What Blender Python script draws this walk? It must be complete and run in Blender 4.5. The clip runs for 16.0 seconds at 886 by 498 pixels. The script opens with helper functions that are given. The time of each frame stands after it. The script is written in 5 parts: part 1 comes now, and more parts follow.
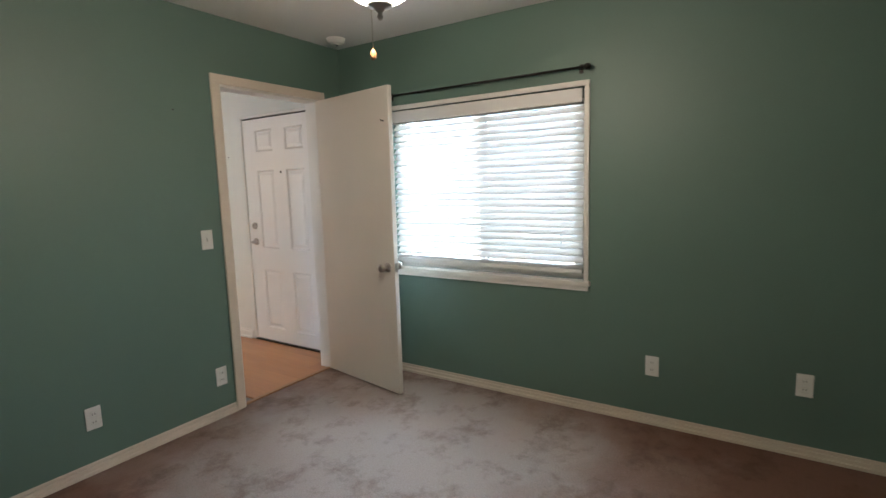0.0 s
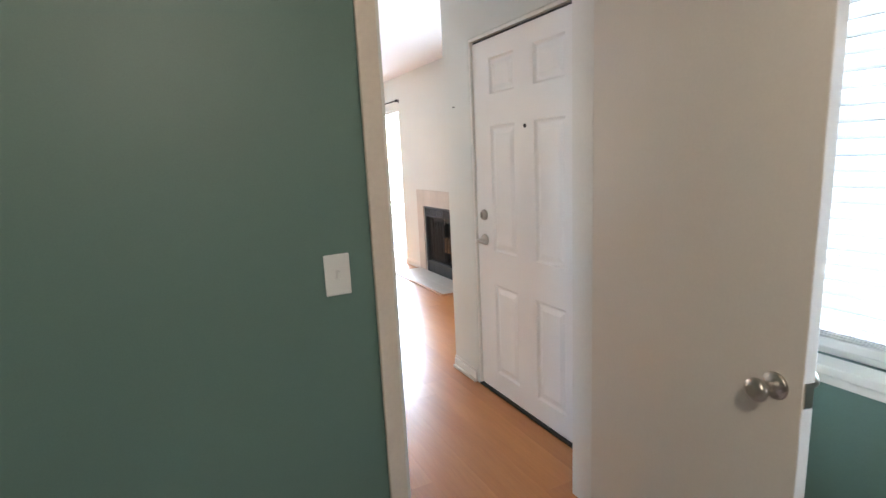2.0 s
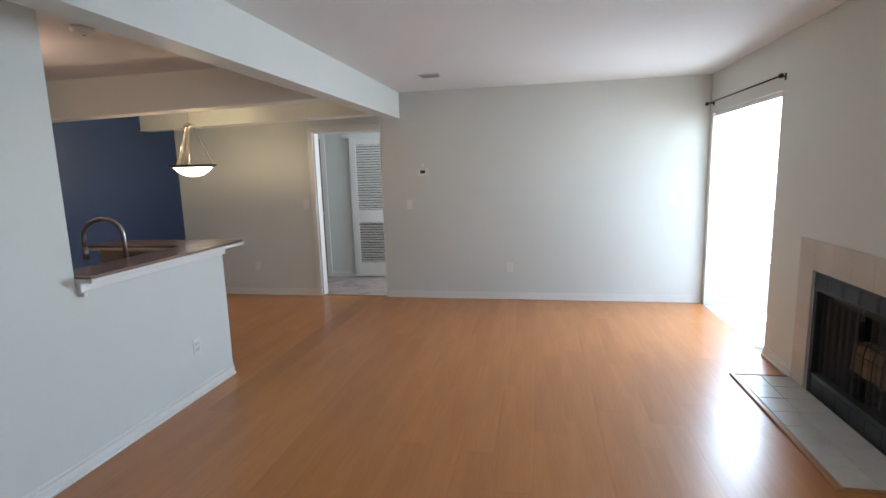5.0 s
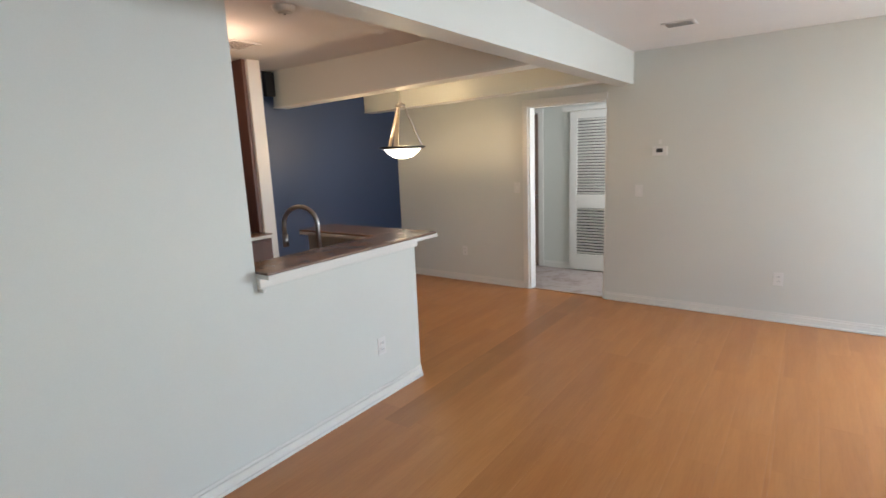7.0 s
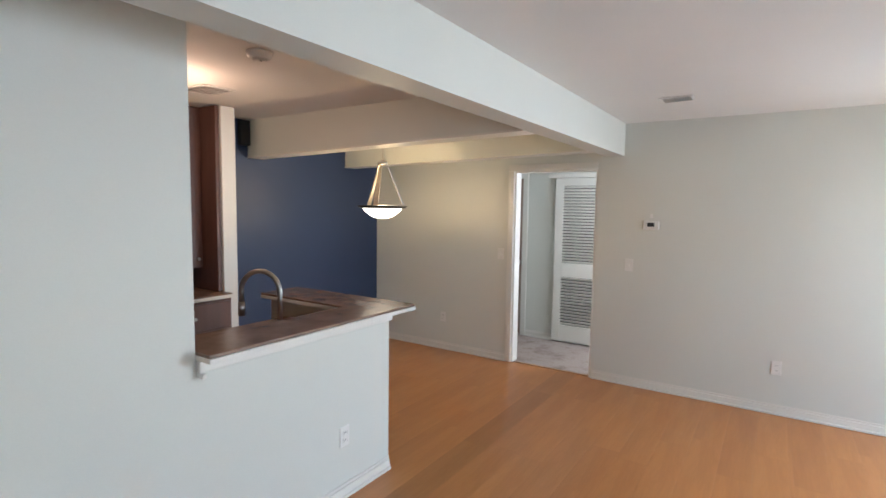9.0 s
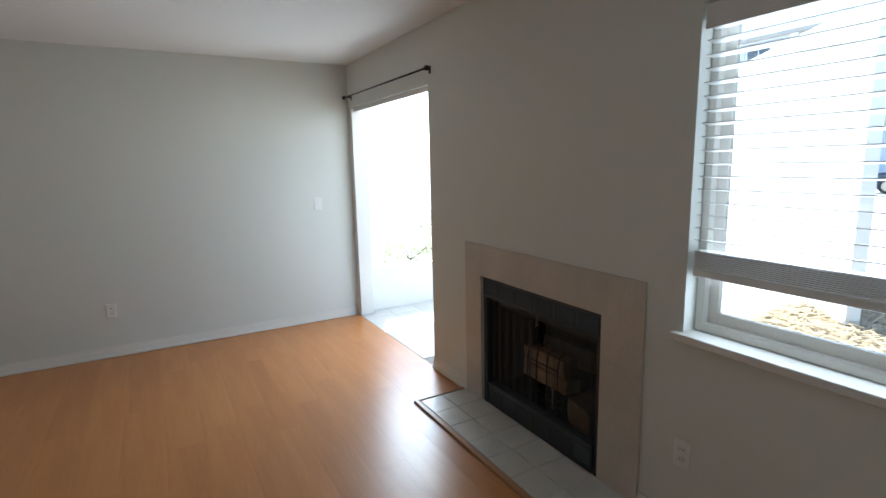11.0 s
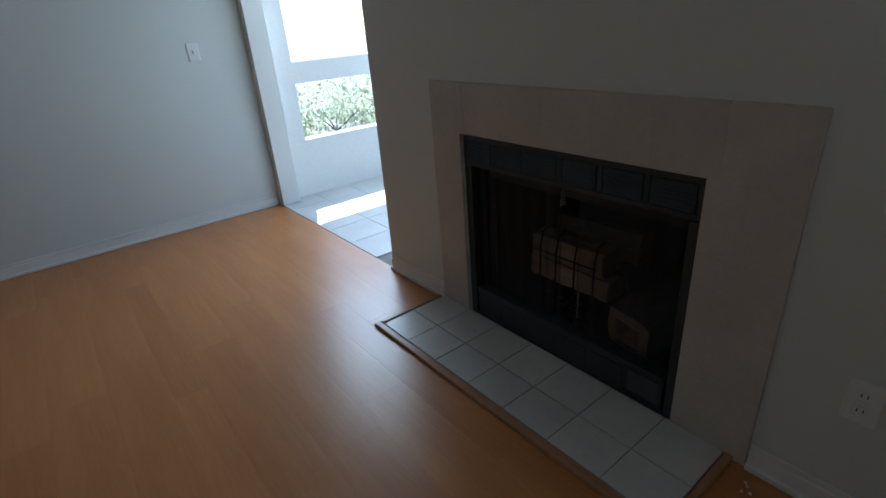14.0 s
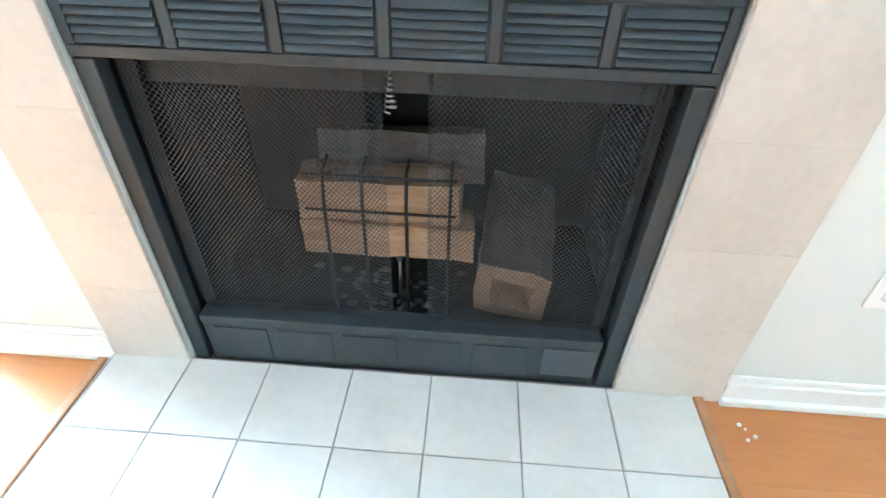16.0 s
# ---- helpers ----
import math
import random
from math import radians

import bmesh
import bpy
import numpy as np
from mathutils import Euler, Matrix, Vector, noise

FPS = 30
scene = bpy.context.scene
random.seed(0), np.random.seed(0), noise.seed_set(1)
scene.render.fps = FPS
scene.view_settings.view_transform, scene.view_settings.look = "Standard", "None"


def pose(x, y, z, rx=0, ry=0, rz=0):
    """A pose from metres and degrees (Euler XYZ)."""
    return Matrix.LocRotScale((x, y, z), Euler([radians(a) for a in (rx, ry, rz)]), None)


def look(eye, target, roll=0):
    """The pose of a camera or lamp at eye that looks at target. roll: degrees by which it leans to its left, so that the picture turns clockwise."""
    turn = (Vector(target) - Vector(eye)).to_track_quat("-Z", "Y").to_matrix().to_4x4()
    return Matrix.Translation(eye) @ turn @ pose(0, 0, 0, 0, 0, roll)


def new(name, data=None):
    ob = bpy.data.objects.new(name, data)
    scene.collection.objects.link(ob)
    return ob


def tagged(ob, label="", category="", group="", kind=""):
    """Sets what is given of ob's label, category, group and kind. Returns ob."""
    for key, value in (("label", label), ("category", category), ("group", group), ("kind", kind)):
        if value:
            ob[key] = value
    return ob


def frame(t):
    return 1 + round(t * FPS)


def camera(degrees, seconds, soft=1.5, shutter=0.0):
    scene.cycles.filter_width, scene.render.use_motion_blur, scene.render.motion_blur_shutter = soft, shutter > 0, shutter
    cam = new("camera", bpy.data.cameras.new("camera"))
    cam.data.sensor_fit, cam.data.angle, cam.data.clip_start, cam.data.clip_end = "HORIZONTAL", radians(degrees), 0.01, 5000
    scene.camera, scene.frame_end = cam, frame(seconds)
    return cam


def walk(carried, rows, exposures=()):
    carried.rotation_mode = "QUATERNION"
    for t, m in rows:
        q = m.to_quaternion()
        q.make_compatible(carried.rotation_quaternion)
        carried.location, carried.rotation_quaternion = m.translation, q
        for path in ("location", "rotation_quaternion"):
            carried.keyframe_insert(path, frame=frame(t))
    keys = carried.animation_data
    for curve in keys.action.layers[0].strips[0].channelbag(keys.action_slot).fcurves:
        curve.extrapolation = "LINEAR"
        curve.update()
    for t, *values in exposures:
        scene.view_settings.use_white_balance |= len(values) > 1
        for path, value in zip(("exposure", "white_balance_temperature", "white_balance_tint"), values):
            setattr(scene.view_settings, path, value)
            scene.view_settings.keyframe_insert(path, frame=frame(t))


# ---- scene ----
cam = camera(82.6, 16.0, shutter=0.1)
PATH = [
    (0, (-4.013, -2.824, 1.405), (-2.351, -1.741, 1.149), -1.7),
    (0.5, (-3.661, -2.546, 1.417), (-2.29, -1.114, 1.157), -0.4),
    (1, (-3.282, -2.223, 1.397), (-2.151, -0.601, 1.095), 0.4),
    (1.5, (-2.928, -1.783, 1.4), (-1.954, -0.07, 1.056), -1.2),
    (2, (-2.615, -1.35, 1.426), (-1.729, 0.405, 1.06), -2.8),
    (2.5, (-2.311, -0.916, 1.443), (-1.614, 0.93, 1.112), -3.4),
    (3, (-2.112, -0.487, 1.479), (-1.584, 1.423, 1.212), -3.3),
    (3.5, (-1.872, -0.138, 1.473), (-1.585, 1.827, 1.232), -3.0),
    (4, (-1.786, 0.103, 1.548), (-1.772, 2.089, 1.317), -3.1),
    (4.2, (-1.754, 0.232, 1.534), (-1.805, 2.215, 1.278), -2.7),
    (6.3, (-1.823, 1.211, 1.561), (-2.613, 3.018, 1.225), -2.1),
    (6.5, (-1.854, 1.279, 1.578), (-2.668, 3.073, 1.236), -2.3),
    (7, (-1.937, 1.431, 1.581), (-3.098, 3.016, 1.207), -2.4),
    (7.5, (-2.041, 1.576, 1.525), (-3.61, 2.738, 1.095), -1.7),
    (8, (-2.051, 1.629, 1.526), (-3.714, 2.682, 1.17), -0.9),
    (8.5, (-2.077, 1.7, 1.656), (-3.567, 3.019, 1.458), 0.0),
    (9, (-2.165, 1.708, 1.654), (-3.263, 3.372, 1.488), 0.8),
    (9.5, (-2.129, 1.749, 1.632), (-2.693, 3.658, 1.431), 1.1),
    (10, (-1.957, 1.77, 1.608), (-1.954, 3.756, 1.367), 0.3),
    (10.2, (-1.887, 1.781, 1.583), (-1.635, 3.749, 1.333), -0.2),
    (12.3, (-1.652, 1.763, 1.406), (-0.309, 3.151, 0.884), -0.1),
    (12.5, (-1.674, 1.844, 1.368), (-0.497, 3.338, 0.749), -0.5),
    (13, (-1.561, 2.083, 1.285), (-0.653, 3.691, 0.519), -1.8),
    (13.5, (-1.425, 2.38, 1.262), (-0.489, 3.956, 0.462), -3.0),
    (14, (-1.296, 2.764, 1.244), (-0.199, 4.214, 0.411), -4.4),
    (14.5, (-1.117, 3.15, 1.161), (0.193, 4.32, 0.204), -4.4),
    (15, (-0.972, 3.433, 1.115), (0.537, 4.146, 0.012), -3.2),
    (15.3, (-0.923, 3.578, 1.051), (0.667, 3.973, -0.097), -1.2),
    (15.5, (-0.863, 3.622, 1.007), (0.735, 3.881, -0.168), -0.3),
    (16, (-0.734, 3.677, 0.947), (0.842, 3.765, -0.281), 1.6),
]
walk(cam, [(t, look(eye, target, roll)) for t, eye, target, roll in PATH],
     exposures=[(0.0, 4.3, 5900, 11), (0.5, 3.6, 5550, 11), (1.0, 3.8, 5650, 10), (1.5, 4.5, 6300, 12), (2.0, 4.45, 5700, 11), (2.5, 3.5, 5800, 13),
                (3.0, 3.15, 5200, 17), (3.5, 2.65, 5600, 15), (4.0, 2.6, 5550, 9), (6.3, 3.35, 5950, 8), (7.5, 3.2, 6150, 10), (8.0, 3.2, 6000, 9), (9.5, 3.3, 5850, 9), (10.2, 2.98, 5700, 6),
                (12.3, 1.1, 6100, 10), (12.5, 1.35, 6100, 11), (13.0, 1.1, 5400, 7), (14.0, 1.1, 5150, 3), (14.5, 1.4, 5100, 2), (15.0, 3.3, 4750, -3), (15.3, 4.6, 4850, -3), (16.0, 5.5, 4850, -4)])

# ---- world, sun, lamps ----
SUN = Vector((0.45, 1.0, 1.10)).normalized()
world = bpy.data.worlds.new("sky")
scene.world = world
world.use_nodes = True
wn = world.node_tree
sky = wn.nodes.new("ShaderNodeTexSky")
sky.sky_type, sky.sun_disc = "NISHITA", False
sky.sun_elevation, sky.sun_rotation = math.asin(SUN.z), math.atan2(SUN.x, SUN.y)
wn.nodes["Background"].inputs["Strength"].default_value = 0.15
wn.links.new(sky.outputs["Color"], wn.nodes["Background"].inputs["Color"])
sun = new("sun", bpy.data.lights.new("sun", "SUN"))
sun.data.energy, sun.data.angle, sun.data.color = 5.0, radians(0.5), (1, 0.95, 0.87)
sun.matrix_world = look((5, 12, 14), Vector((5, 12, 14)) - SUN)


def lamp(name, place, watts, colour, size=0.05):
    ob = new(name, bpy.data.lights.new(name, "POINT"))
    ob.data.energy, ob.data.color, ob.data.shadow_soft_size = watts, colour, size
    ob.location = place
    return ob


def pane_lamp(name, eye, target, w, h, watts, colour):
    ob = new(name, bpy.data.lights.new(name, "AREA"))
    ob.data.shape, ob.data.size, ob.data.size_y = "RECTANGLE", w, h
    ob.data.energy, ob.data.color = watts, colour
    ob.matrix_world = look(eye, target)
    return ob


pane_lamp("bedroom_window_daylight", (-0.90, -1.21, 1.39), (-3, -1.21, 1.39), 1.38, 1.12, 5.0, (0.78, 0.92, 1.0))
pane_lamp("patio_daylight_north", (0.93, 6.63, 1.66), (0.93, 4, 1.66), 1.36, 1.24, 17, (0.80, 0.91, 1.0))
pane_lamp("patio_daylight_east", (1.74, 5.70, 1.72), (-2, 5.70, 1.5), 1.7, 1.4, 7.5, (0.80, 0.91, 1.0))
pane_lamp("living_window_daylight", (0.062, 2.30, 1.45), (-3, 2.30, 1.45), 1.18, 1.12, 3.8, (0.80, 0.91, 1.0))
pane_lamp("hallway_daylight", (-2.72, 7.2, 1.4), (-5, 7.2, 1.3), 0.8, 1.2, 3.2, (0.94, 0.96, 1.0))
lamp("bedroom_bulb", (-2.694, -1.752, 2.05), 1.6, (1, 0.76, 0.54), 0.06)
lamp("pendant_bulb", (-5.17, 5.25, 1.72), 2.7, (1, 0.70, 0.36), 0.05)
lamp("kitchen_bulb", (-5.27, 3.40, 2.25), 1.2, (1, 0.60, 0.38), 0.05)

# ---- materials ----


def principled(name):
    m = bpy.data.materials.new(name)
    m.use_nodes = True
    return m, m.node_tree, m.node_tree.nodes["Principled BSDF"]


def grain(nt, scale, detail=4, stretch=(1, 1, 1), rough=0.5):
    tc = nt.nodes.new("ShaderNodeTexCoord")
    mp = nt.nodes.new("ShaderNodeMapping")
    mp.inputs["Scale"].default_value = stretch
    n = nt.nodes.new("ShaderNodeTexNoise")
    n.inputs["Scale"].default_value, n.inputs["Detail"].default_value, n.inputs["Roughness"].default_value = scale, detail, rough
    nt.links.new(tc.outputs["Object"], mp.inputs["Vector"])
    nt.links.new(mp.outputs["Vector"], n.inputs["Vector"])
    return n.outputs["Fac"]


def ramp(nt, fac, stops):
    r = nt.nodes.new("ShaderNodeValToRGB")
    e = r.color_ramp.elements
    while len(e) < len(stops):
        e.new(0.5)
    for el, (p, c) in zip(e, stops):
        el.position, el.color = p, (*c, 1)
    nt.links.new(fac, r.inputs["Fac"])
    return r.outputs["Color"]


def mix(nt, a, b, fac, kind="MIX"):
    m = nt.nodes.new("ShaderNodeMix")
    m.data_type, m.blend_type = "RGBA", kind
    for sock, v in ((m.inputs[0], fac), (m.inputs[6], a), (m.inputs[7], b)):
        if hasattr(v, "is_output"):
            nt.links.new(v, sock)
        else:
            sock.default_value = v if isinstance(v, (int, float)) else (*v, 1)
    return m.outputs[2]


def bump(nt, b, fac, strength, dist=0.002):
    n = nt.nodes.new("ShaderNodeBump")
    n.inputs["Strength"].default_value, n.inputs["Distance"].default_value = strength, dist
    nt.links.new(fac, n.inputs["Height"])
    nt.links.new(n.outputs["Normal"], b.inputs["Normal"])


def shade(c, k):
    return tuple(min(1, v * k) for v in c)


def surface(name, colour, rough=0.5, metal=0.0, var=0.08, big=1.2, fine=60, relief=0.1, stretch=(1, 1, 1), each=0.0):
    """A surface with wide, faint unevenness, fine grain and slight relief."""
    m, nt, b = principled(name)
    c = ramp(nt, grain(nt, big, 5, stretch), [(0.3, shade(colour, 1 - var)), (0.7, shade(colour, 1 + var))])
    f = grain(nt, fine, 3, stretch)
    c = mix(nt, c, ramp(nt, f, [(0.3, (1 - var, 1 - var, 1 - var)), (0.7, (1, 1, 1))]), 1.0, "MULTIPLY")
    if each:
        info = nt.nodes.new("ShaderNodeObjectInfo")
        c = mix(nt, c, ramp(nt, info.outputs["Random"], [(0, (1 - each,) * 3), (1, (1, 1, 1))]), 1.0, "MULTIPLY")
    nt.links.new(c, b.inputs["Base Color"])
    b.inputs["Roughness"].default_value, b.inputs["Metallic"].default_value = rough, metal
    if relief:
        bump(nt, b, f, relief)
    return m


def glow(name, colour, strength):
    m, nt, b = principled(name)
    b.inputs["Base Color"].default_value = (*colour, 1)
    b.inputs["Emission Color"].default_value = (*colour, 1)
    b.inputs["Emission Strength"].default_value = strength
    return m


def clear_glass(name):
    m = bpy.data.materials.new(name)
    m.use_nodes = True
    nt = m.node_tree
    nt.nodes.clear()
    out, mx = nt.nodes.new("ShaderNodeOutputMaterial"), nt.nodes.new("ShaderNodeMixShader")
    tr, gl, fr = nt.nodes.new("ShaderNodeBsdfTransparent"), nt.nodes.new("ShaderNodeBsdfGlossy"), nt.nodes.new("ShaderNodeFresnel")
    gl.inputs["Roughness"].default_value = 0.02
    tr.inputs["Color"].default_value = (0.95, 0.97, 0.96, 1)
    nt.links.new(fr.outputs[0], mx.inputs[0])
    nt.links.new(tr.outputs[0], mx.inputs[1])
    nt.links.new(gl.outputs[0], mx.inputs[2])
    nt.links.new(mx.outputs[0], out.inputs[0])
    return m




def net(name, colour, cover):
    """Fine woven screen: part of the light passes straight through."""
    m = bpy.data.materials.new(name)
    m.use_nodes = True
    nt = m.node_tree
    mx, tr = nt.nodes.new("ShaderNodeMixShader"), nt.nodes.new("ShaderNodeBsdfTransparent")
    b = nt.nodes["Principled BSDF"]
    b.inputs["Base Color"].default_value, b.inputs["Roughness"].default_value = (*colour, 1), 0.8
    mx.inputs[0].default_value = cover
    nt.links.new(tr.outputs[0], mx.inputs[1])
    nt.links.new(b.outputs[0], mx.inputs[2])
    nt.links.new(mx.outputs[0], nt.nodes["Material Output"].inputs[0])
    return m


SCREEN = net("grey_insect_screen", (0.30, 0.32, 0.36), 0.38)
WALL = surface("off_white_wall_paint", (0.679, 0.685, 0.635), 0.55, var=0.03, big=0.7, fine=220, relief=0.12)
GREEN = surface("green_wall_paint", (0.130, 0.206, 0.174), 0.5, var=0.05, big=0.8, fine=220, relief=0.12)
BLUE = surface("navy_wall_paint", (0.022, 0.040, 0.095), 0.5, var=0.06, big=0.8, fine=220, relief=0.12)
CEIL = surface("white_ceiling_paint", (0.78, 0.77, 0.75), 0.8, var=0.03, big=0.6, fine=150, relief=0.25)
TRIM = surface("white_gloss_trim", (0.76, 0.74, 0.69), 0.32, var=0.03, big=2, fine=90, relief=0.04)
CREAM = surface("cream_trim_paint", (0.70, 0.62, 0.52), 0.4, var=0.05, big=2, fine=90, relief=0.05)
FRONTDOOR = surface("white_front_door_paint", (0.82, 0.80, 0.77), 0.34, var=0.03, big=1.5, fine=120, relief=0.05)
DOOR = surface("white_door_paint", (0.74, 0.69, 0.62), 0.36, var=0.03, big=1.5, fine=120, relief=0.05)
LOUVER = surface("pale_louver_paint", (0.64, 0.67, 0.67), 0.35, var=0.05, big=2, fine=90, relief=0.05)
BLIND = surface("white_blind_slat", (0.74, 0.73, 0.71), 0.4, var=0.03, big=3, fine=40, relief=0.03, stretch=(1, 0.1, 1))
NICKEL = surface("satin_nickel", (0.50, 0.46, 0.41), 0.28, 1.0, var=0.06, big=8, fine=200, relief=0.02)
CHROME = surface("brushed_steel", (0.42, 0.40, 0.38), 0.3, 1.0, var=0.06, big=8, fine=200, relief=0.02)
DARKMETAL = surface("dark_bronze", (0.035, 0.032, 0.030), 0.45, 0.8, var=0.1, big=8, fine=120, relief=0.05)
PLATE = surface("white_plastic_plate", (0.77, 0.76, 0.73), 0.35, var=0.02, big=10, fine=200, relief=0.02)
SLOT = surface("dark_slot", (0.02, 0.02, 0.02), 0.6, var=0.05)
COUNTER = surface("brown_laminate_counter", (0.24, 0.155, 0.115), 0.24, var=0.22, big=9, fine=160, relief=0.03)
CABINET = surface("red_brown_cabinet_wood", (0.13, 0.062, 0.045), 0.4, var=0.18, big=3, fine=45, relief=0.08, stretch=(5, 5, 0.5))
STEEL = surface("sink_steel", (0.25, 0.19, 0.15), 0.35, 0.9, var=0.06, fine=150)
BLACKIRON = surface("black_firebox_steel", (0.046, 0.054, 0.060), 0.48, 0.3, var=0.18, big=4, fine=90, relief=0.12)
BRICKBACK = surface("sooty_firebrick", (0.022, 0.023, 0.025), 0.9, var=0.35, big=6, fine=60, relief=0.4)
SURROUND = surface("beige_surround_tile", (0.56, 0.50, 0.43), 0.45, var=0.07, big=5, fine=60, relief=0.06, each=0.06)
HEARTH = surface("white_hearth_tile", (0.60, 0.57, 0.52), 0.30, var=0.06, big=6, fine=50, relief=0.06, each=0.07)
GROUT = surface("grey_grout", (0.30, 0.27, 0.24), 0.9, var=0.15, big=10, fine=120, relief=0.3)
PALEGROUT = surface("pale_grout", (0.60, 0.54, 0.48), 0.9, var=0.1, big=10, fine=120, relief=0.2)
HEARTHGROUT = surface("grey_hearth_grout", (0.33, 0.30, 0.27), 0.9, var=0.12, big=10, fine=120, relief=0.2)
STRIP = surface("oak_trim_strip", (0.40, 0.20, 0.09), 0.35, var=0.15, big=6, fine=60, relief=0.06, stretch=(3, 0.5, 3))
BROWNDOOR = surface("brown_shaded_door_wood", (0.42, 0.30, 0.24), 0.5, var=0.1, big=3, fine=50, stretch=(5, 5, 0.5))
LOG = surface("split_log_wood", (0.36, 0.235, 0.14), 0.8, var=0.25, big=8, fine=45, relief=0.6, stretch=(6, 0.6, 6))
BARK = surface("grey_log_bark", (0.15, 0.125, 0.105), 0.9, var=0.3, big=9, fine=40, relief=0.9, stretch=(4, 1, 4))
ASH = surface("pale_ash", (0.11, 0.105, 0.10), 0.95, var=0.25, big=9, fine=50, relief=0.6)
GLOBE = glow("lit_frosted_glass", (1.0, 0.86, 0.66), 0.9)
GLASS = clear_glass("window_glass")
STUCCO = surface("white_stucco", (0.80, 0.78, 0.74), 0.85, var=0.06, big=1, fine=80, relief=0.5)
WIREMESH = surface("dull_steel_wire", (0.052, 0.058, 0.064), 0.5, 0.5, var=0.15, big=5, fine=90, relief=0)
GREYWALL = surface("grey_cladding", (0.52, 0.55, 0.62), 0.8, var=0.1, big=1, fine=40, relief=0.3)
DARKGLASS = surface("dark_window_pane", (0.075, 0.09, 0.11), 0.12, var=0.1)
CONCRETE = surface("concrete", (0.42, 0.40, 0.37), 0.85, var=0.1, big=1.5, fine=70, relief=0.4)
STRAW = surface("dry_straw", (0.42, 0.33, 0.20), 0.9, var=0.3, big=6, fine=40)
PATIOTILE = surface("pale_patio_tile", (0.58, 0.57, 0.55), 0.5, var=0.06, big=3, fine=60, each=0.06)
MULCH = surface("straw_and_mulch", (0.27, 0.20, 0.12), 0.95, var=0.4, big=5, fine=50, relief=1.0)
LEAF = surface("leaf_green", (0.20, 0.24, 0.13), 0.6, var=0.35, big=6, fine=50, relief=0.2)
ln = LEAF.node_tree
thin, both = ln.nodes.new("ShaderNodeBsdfTranslucent"), ln.nodes.new("ShaderNodeMixShader")
thin.inputs["Color"].default_value, both.inputs[0].default_value = (0.60, 0.64, 0.48, 1), 0.6
ln.links.new(ln.nodes["Principled BSDF"].outputs[0], both.inputs[1])
ln.links.new(thin.outputs[0], both.inputs[2])
ln.links.new(both.outputs[0], ln.nodes["Material Output"].inputs[0])
BLUECAR = surface("dark_blue_car_paint", (0.025, 0.03, 0.06), 0.25, var=0.05)
REDCAR = surface("red_car_paint", (0.50, 0.035, 0.05), 0.25, var=0.05)
RUBBER = surface("tyre_rubber", (0.02, 0.02, 0.02), 0.8, var=0.1)
ORANGE = surface("orange_plastic", (0.6, 0.17, 0.05), 0.6, var=0.1)


def plank_wood(name, k):
    m, nt, b = principled(name)
    c = ramp(nt, grain(nt, 3.0, 6, (5, 0.35, 5), 0.6), [(0.28, shade((0.42, 0.164, 0.044), k)), (0.54, shade((0.475, 0.198, 0.058), k)), (0.78, shade((0.52, 0.226, 0.072), k))])
    info = nt.nodes.new("ShaderNodeObjectInfo")
    c = mix(nt, c, ramp(nt, info.outputs["Random"], [(0, (0.89, 0.85, 0.81)), (0.5, (0.96, 0.945, 0.93)), (1, (1.0, 1.0, 1.0))]), 1.0, "MULTIPLY")
    f = grain(nt, 16, 5, (8, 0.5, 8), 0.6)
    c = mix(nt, c, ramp(nt, f, [(0.35, (0.93, 0.92, 0.90)), (0.65, (1, 1, 1))]), 1.0, "MULTIPLY")
    nt.links.new(c, b.inputs["Base Color"])
    r = nt.nodes.new("ShaderNodeMapRange")
    r.inputs["To Min"].default_value, r.inputs["To Max"].default_value = 0.24, 0.36
    nt.links.new(grain(nt, 4, 4), r.inputs["Value"])
    nt.links.new(r.outputs[0], b.inputs["Roughness"])
    b.inputs["Specular IOR Level"].default_value = 0.62
    bump(nt, b, f, 0.03, 0.001)
    return m


def carpet(name, worn):
    """Matted carpet, redder where little trodden, pale and stained round the place worn."""
    m, nt, b = principled(name)
    pile = ramp(nt, grain(nt, 130, 3), [(0.3, (0.72, 0.72, 0.72)), (0.7, (1, 1, 1))])
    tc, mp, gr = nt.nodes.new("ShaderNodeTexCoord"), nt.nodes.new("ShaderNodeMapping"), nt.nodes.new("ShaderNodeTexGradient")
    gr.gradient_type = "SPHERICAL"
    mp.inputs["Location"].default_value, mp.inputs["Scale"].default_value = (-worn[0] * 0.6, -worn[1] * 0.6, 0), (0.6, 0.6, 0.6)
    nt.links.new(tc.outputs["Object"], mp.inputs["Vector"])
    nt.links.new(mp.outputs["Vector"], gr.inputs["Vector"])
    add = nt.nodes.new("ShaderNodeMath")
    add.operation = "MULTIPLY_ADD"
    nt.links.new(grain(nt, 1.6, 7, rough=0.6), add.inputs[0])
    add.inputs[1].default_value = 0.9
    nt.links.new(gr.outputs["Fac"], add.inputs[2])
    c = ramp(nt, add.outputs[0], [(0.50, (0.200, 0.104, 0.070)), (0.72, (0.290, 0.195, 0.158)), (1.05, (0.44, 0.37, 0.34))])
    spots = ramp(nt, grain(nt, 4.0, 8, rough=0.72), [(0.36, (0.55, 0.49, 0.45)), (0.50, (1, 1, 1))])
    c = mix(nt, mix(nt, c, pile, 0.8, "MULTIPLY"), spots, 0.75, "MULTIPLY")
    nt.links.new(c, b.inputs["Base Color"])
    b.inputs["Roughness"].default_value = 0.95
    bump(nt, b, grain(nt, 160, 2), 0.8, 0.006)
    return m


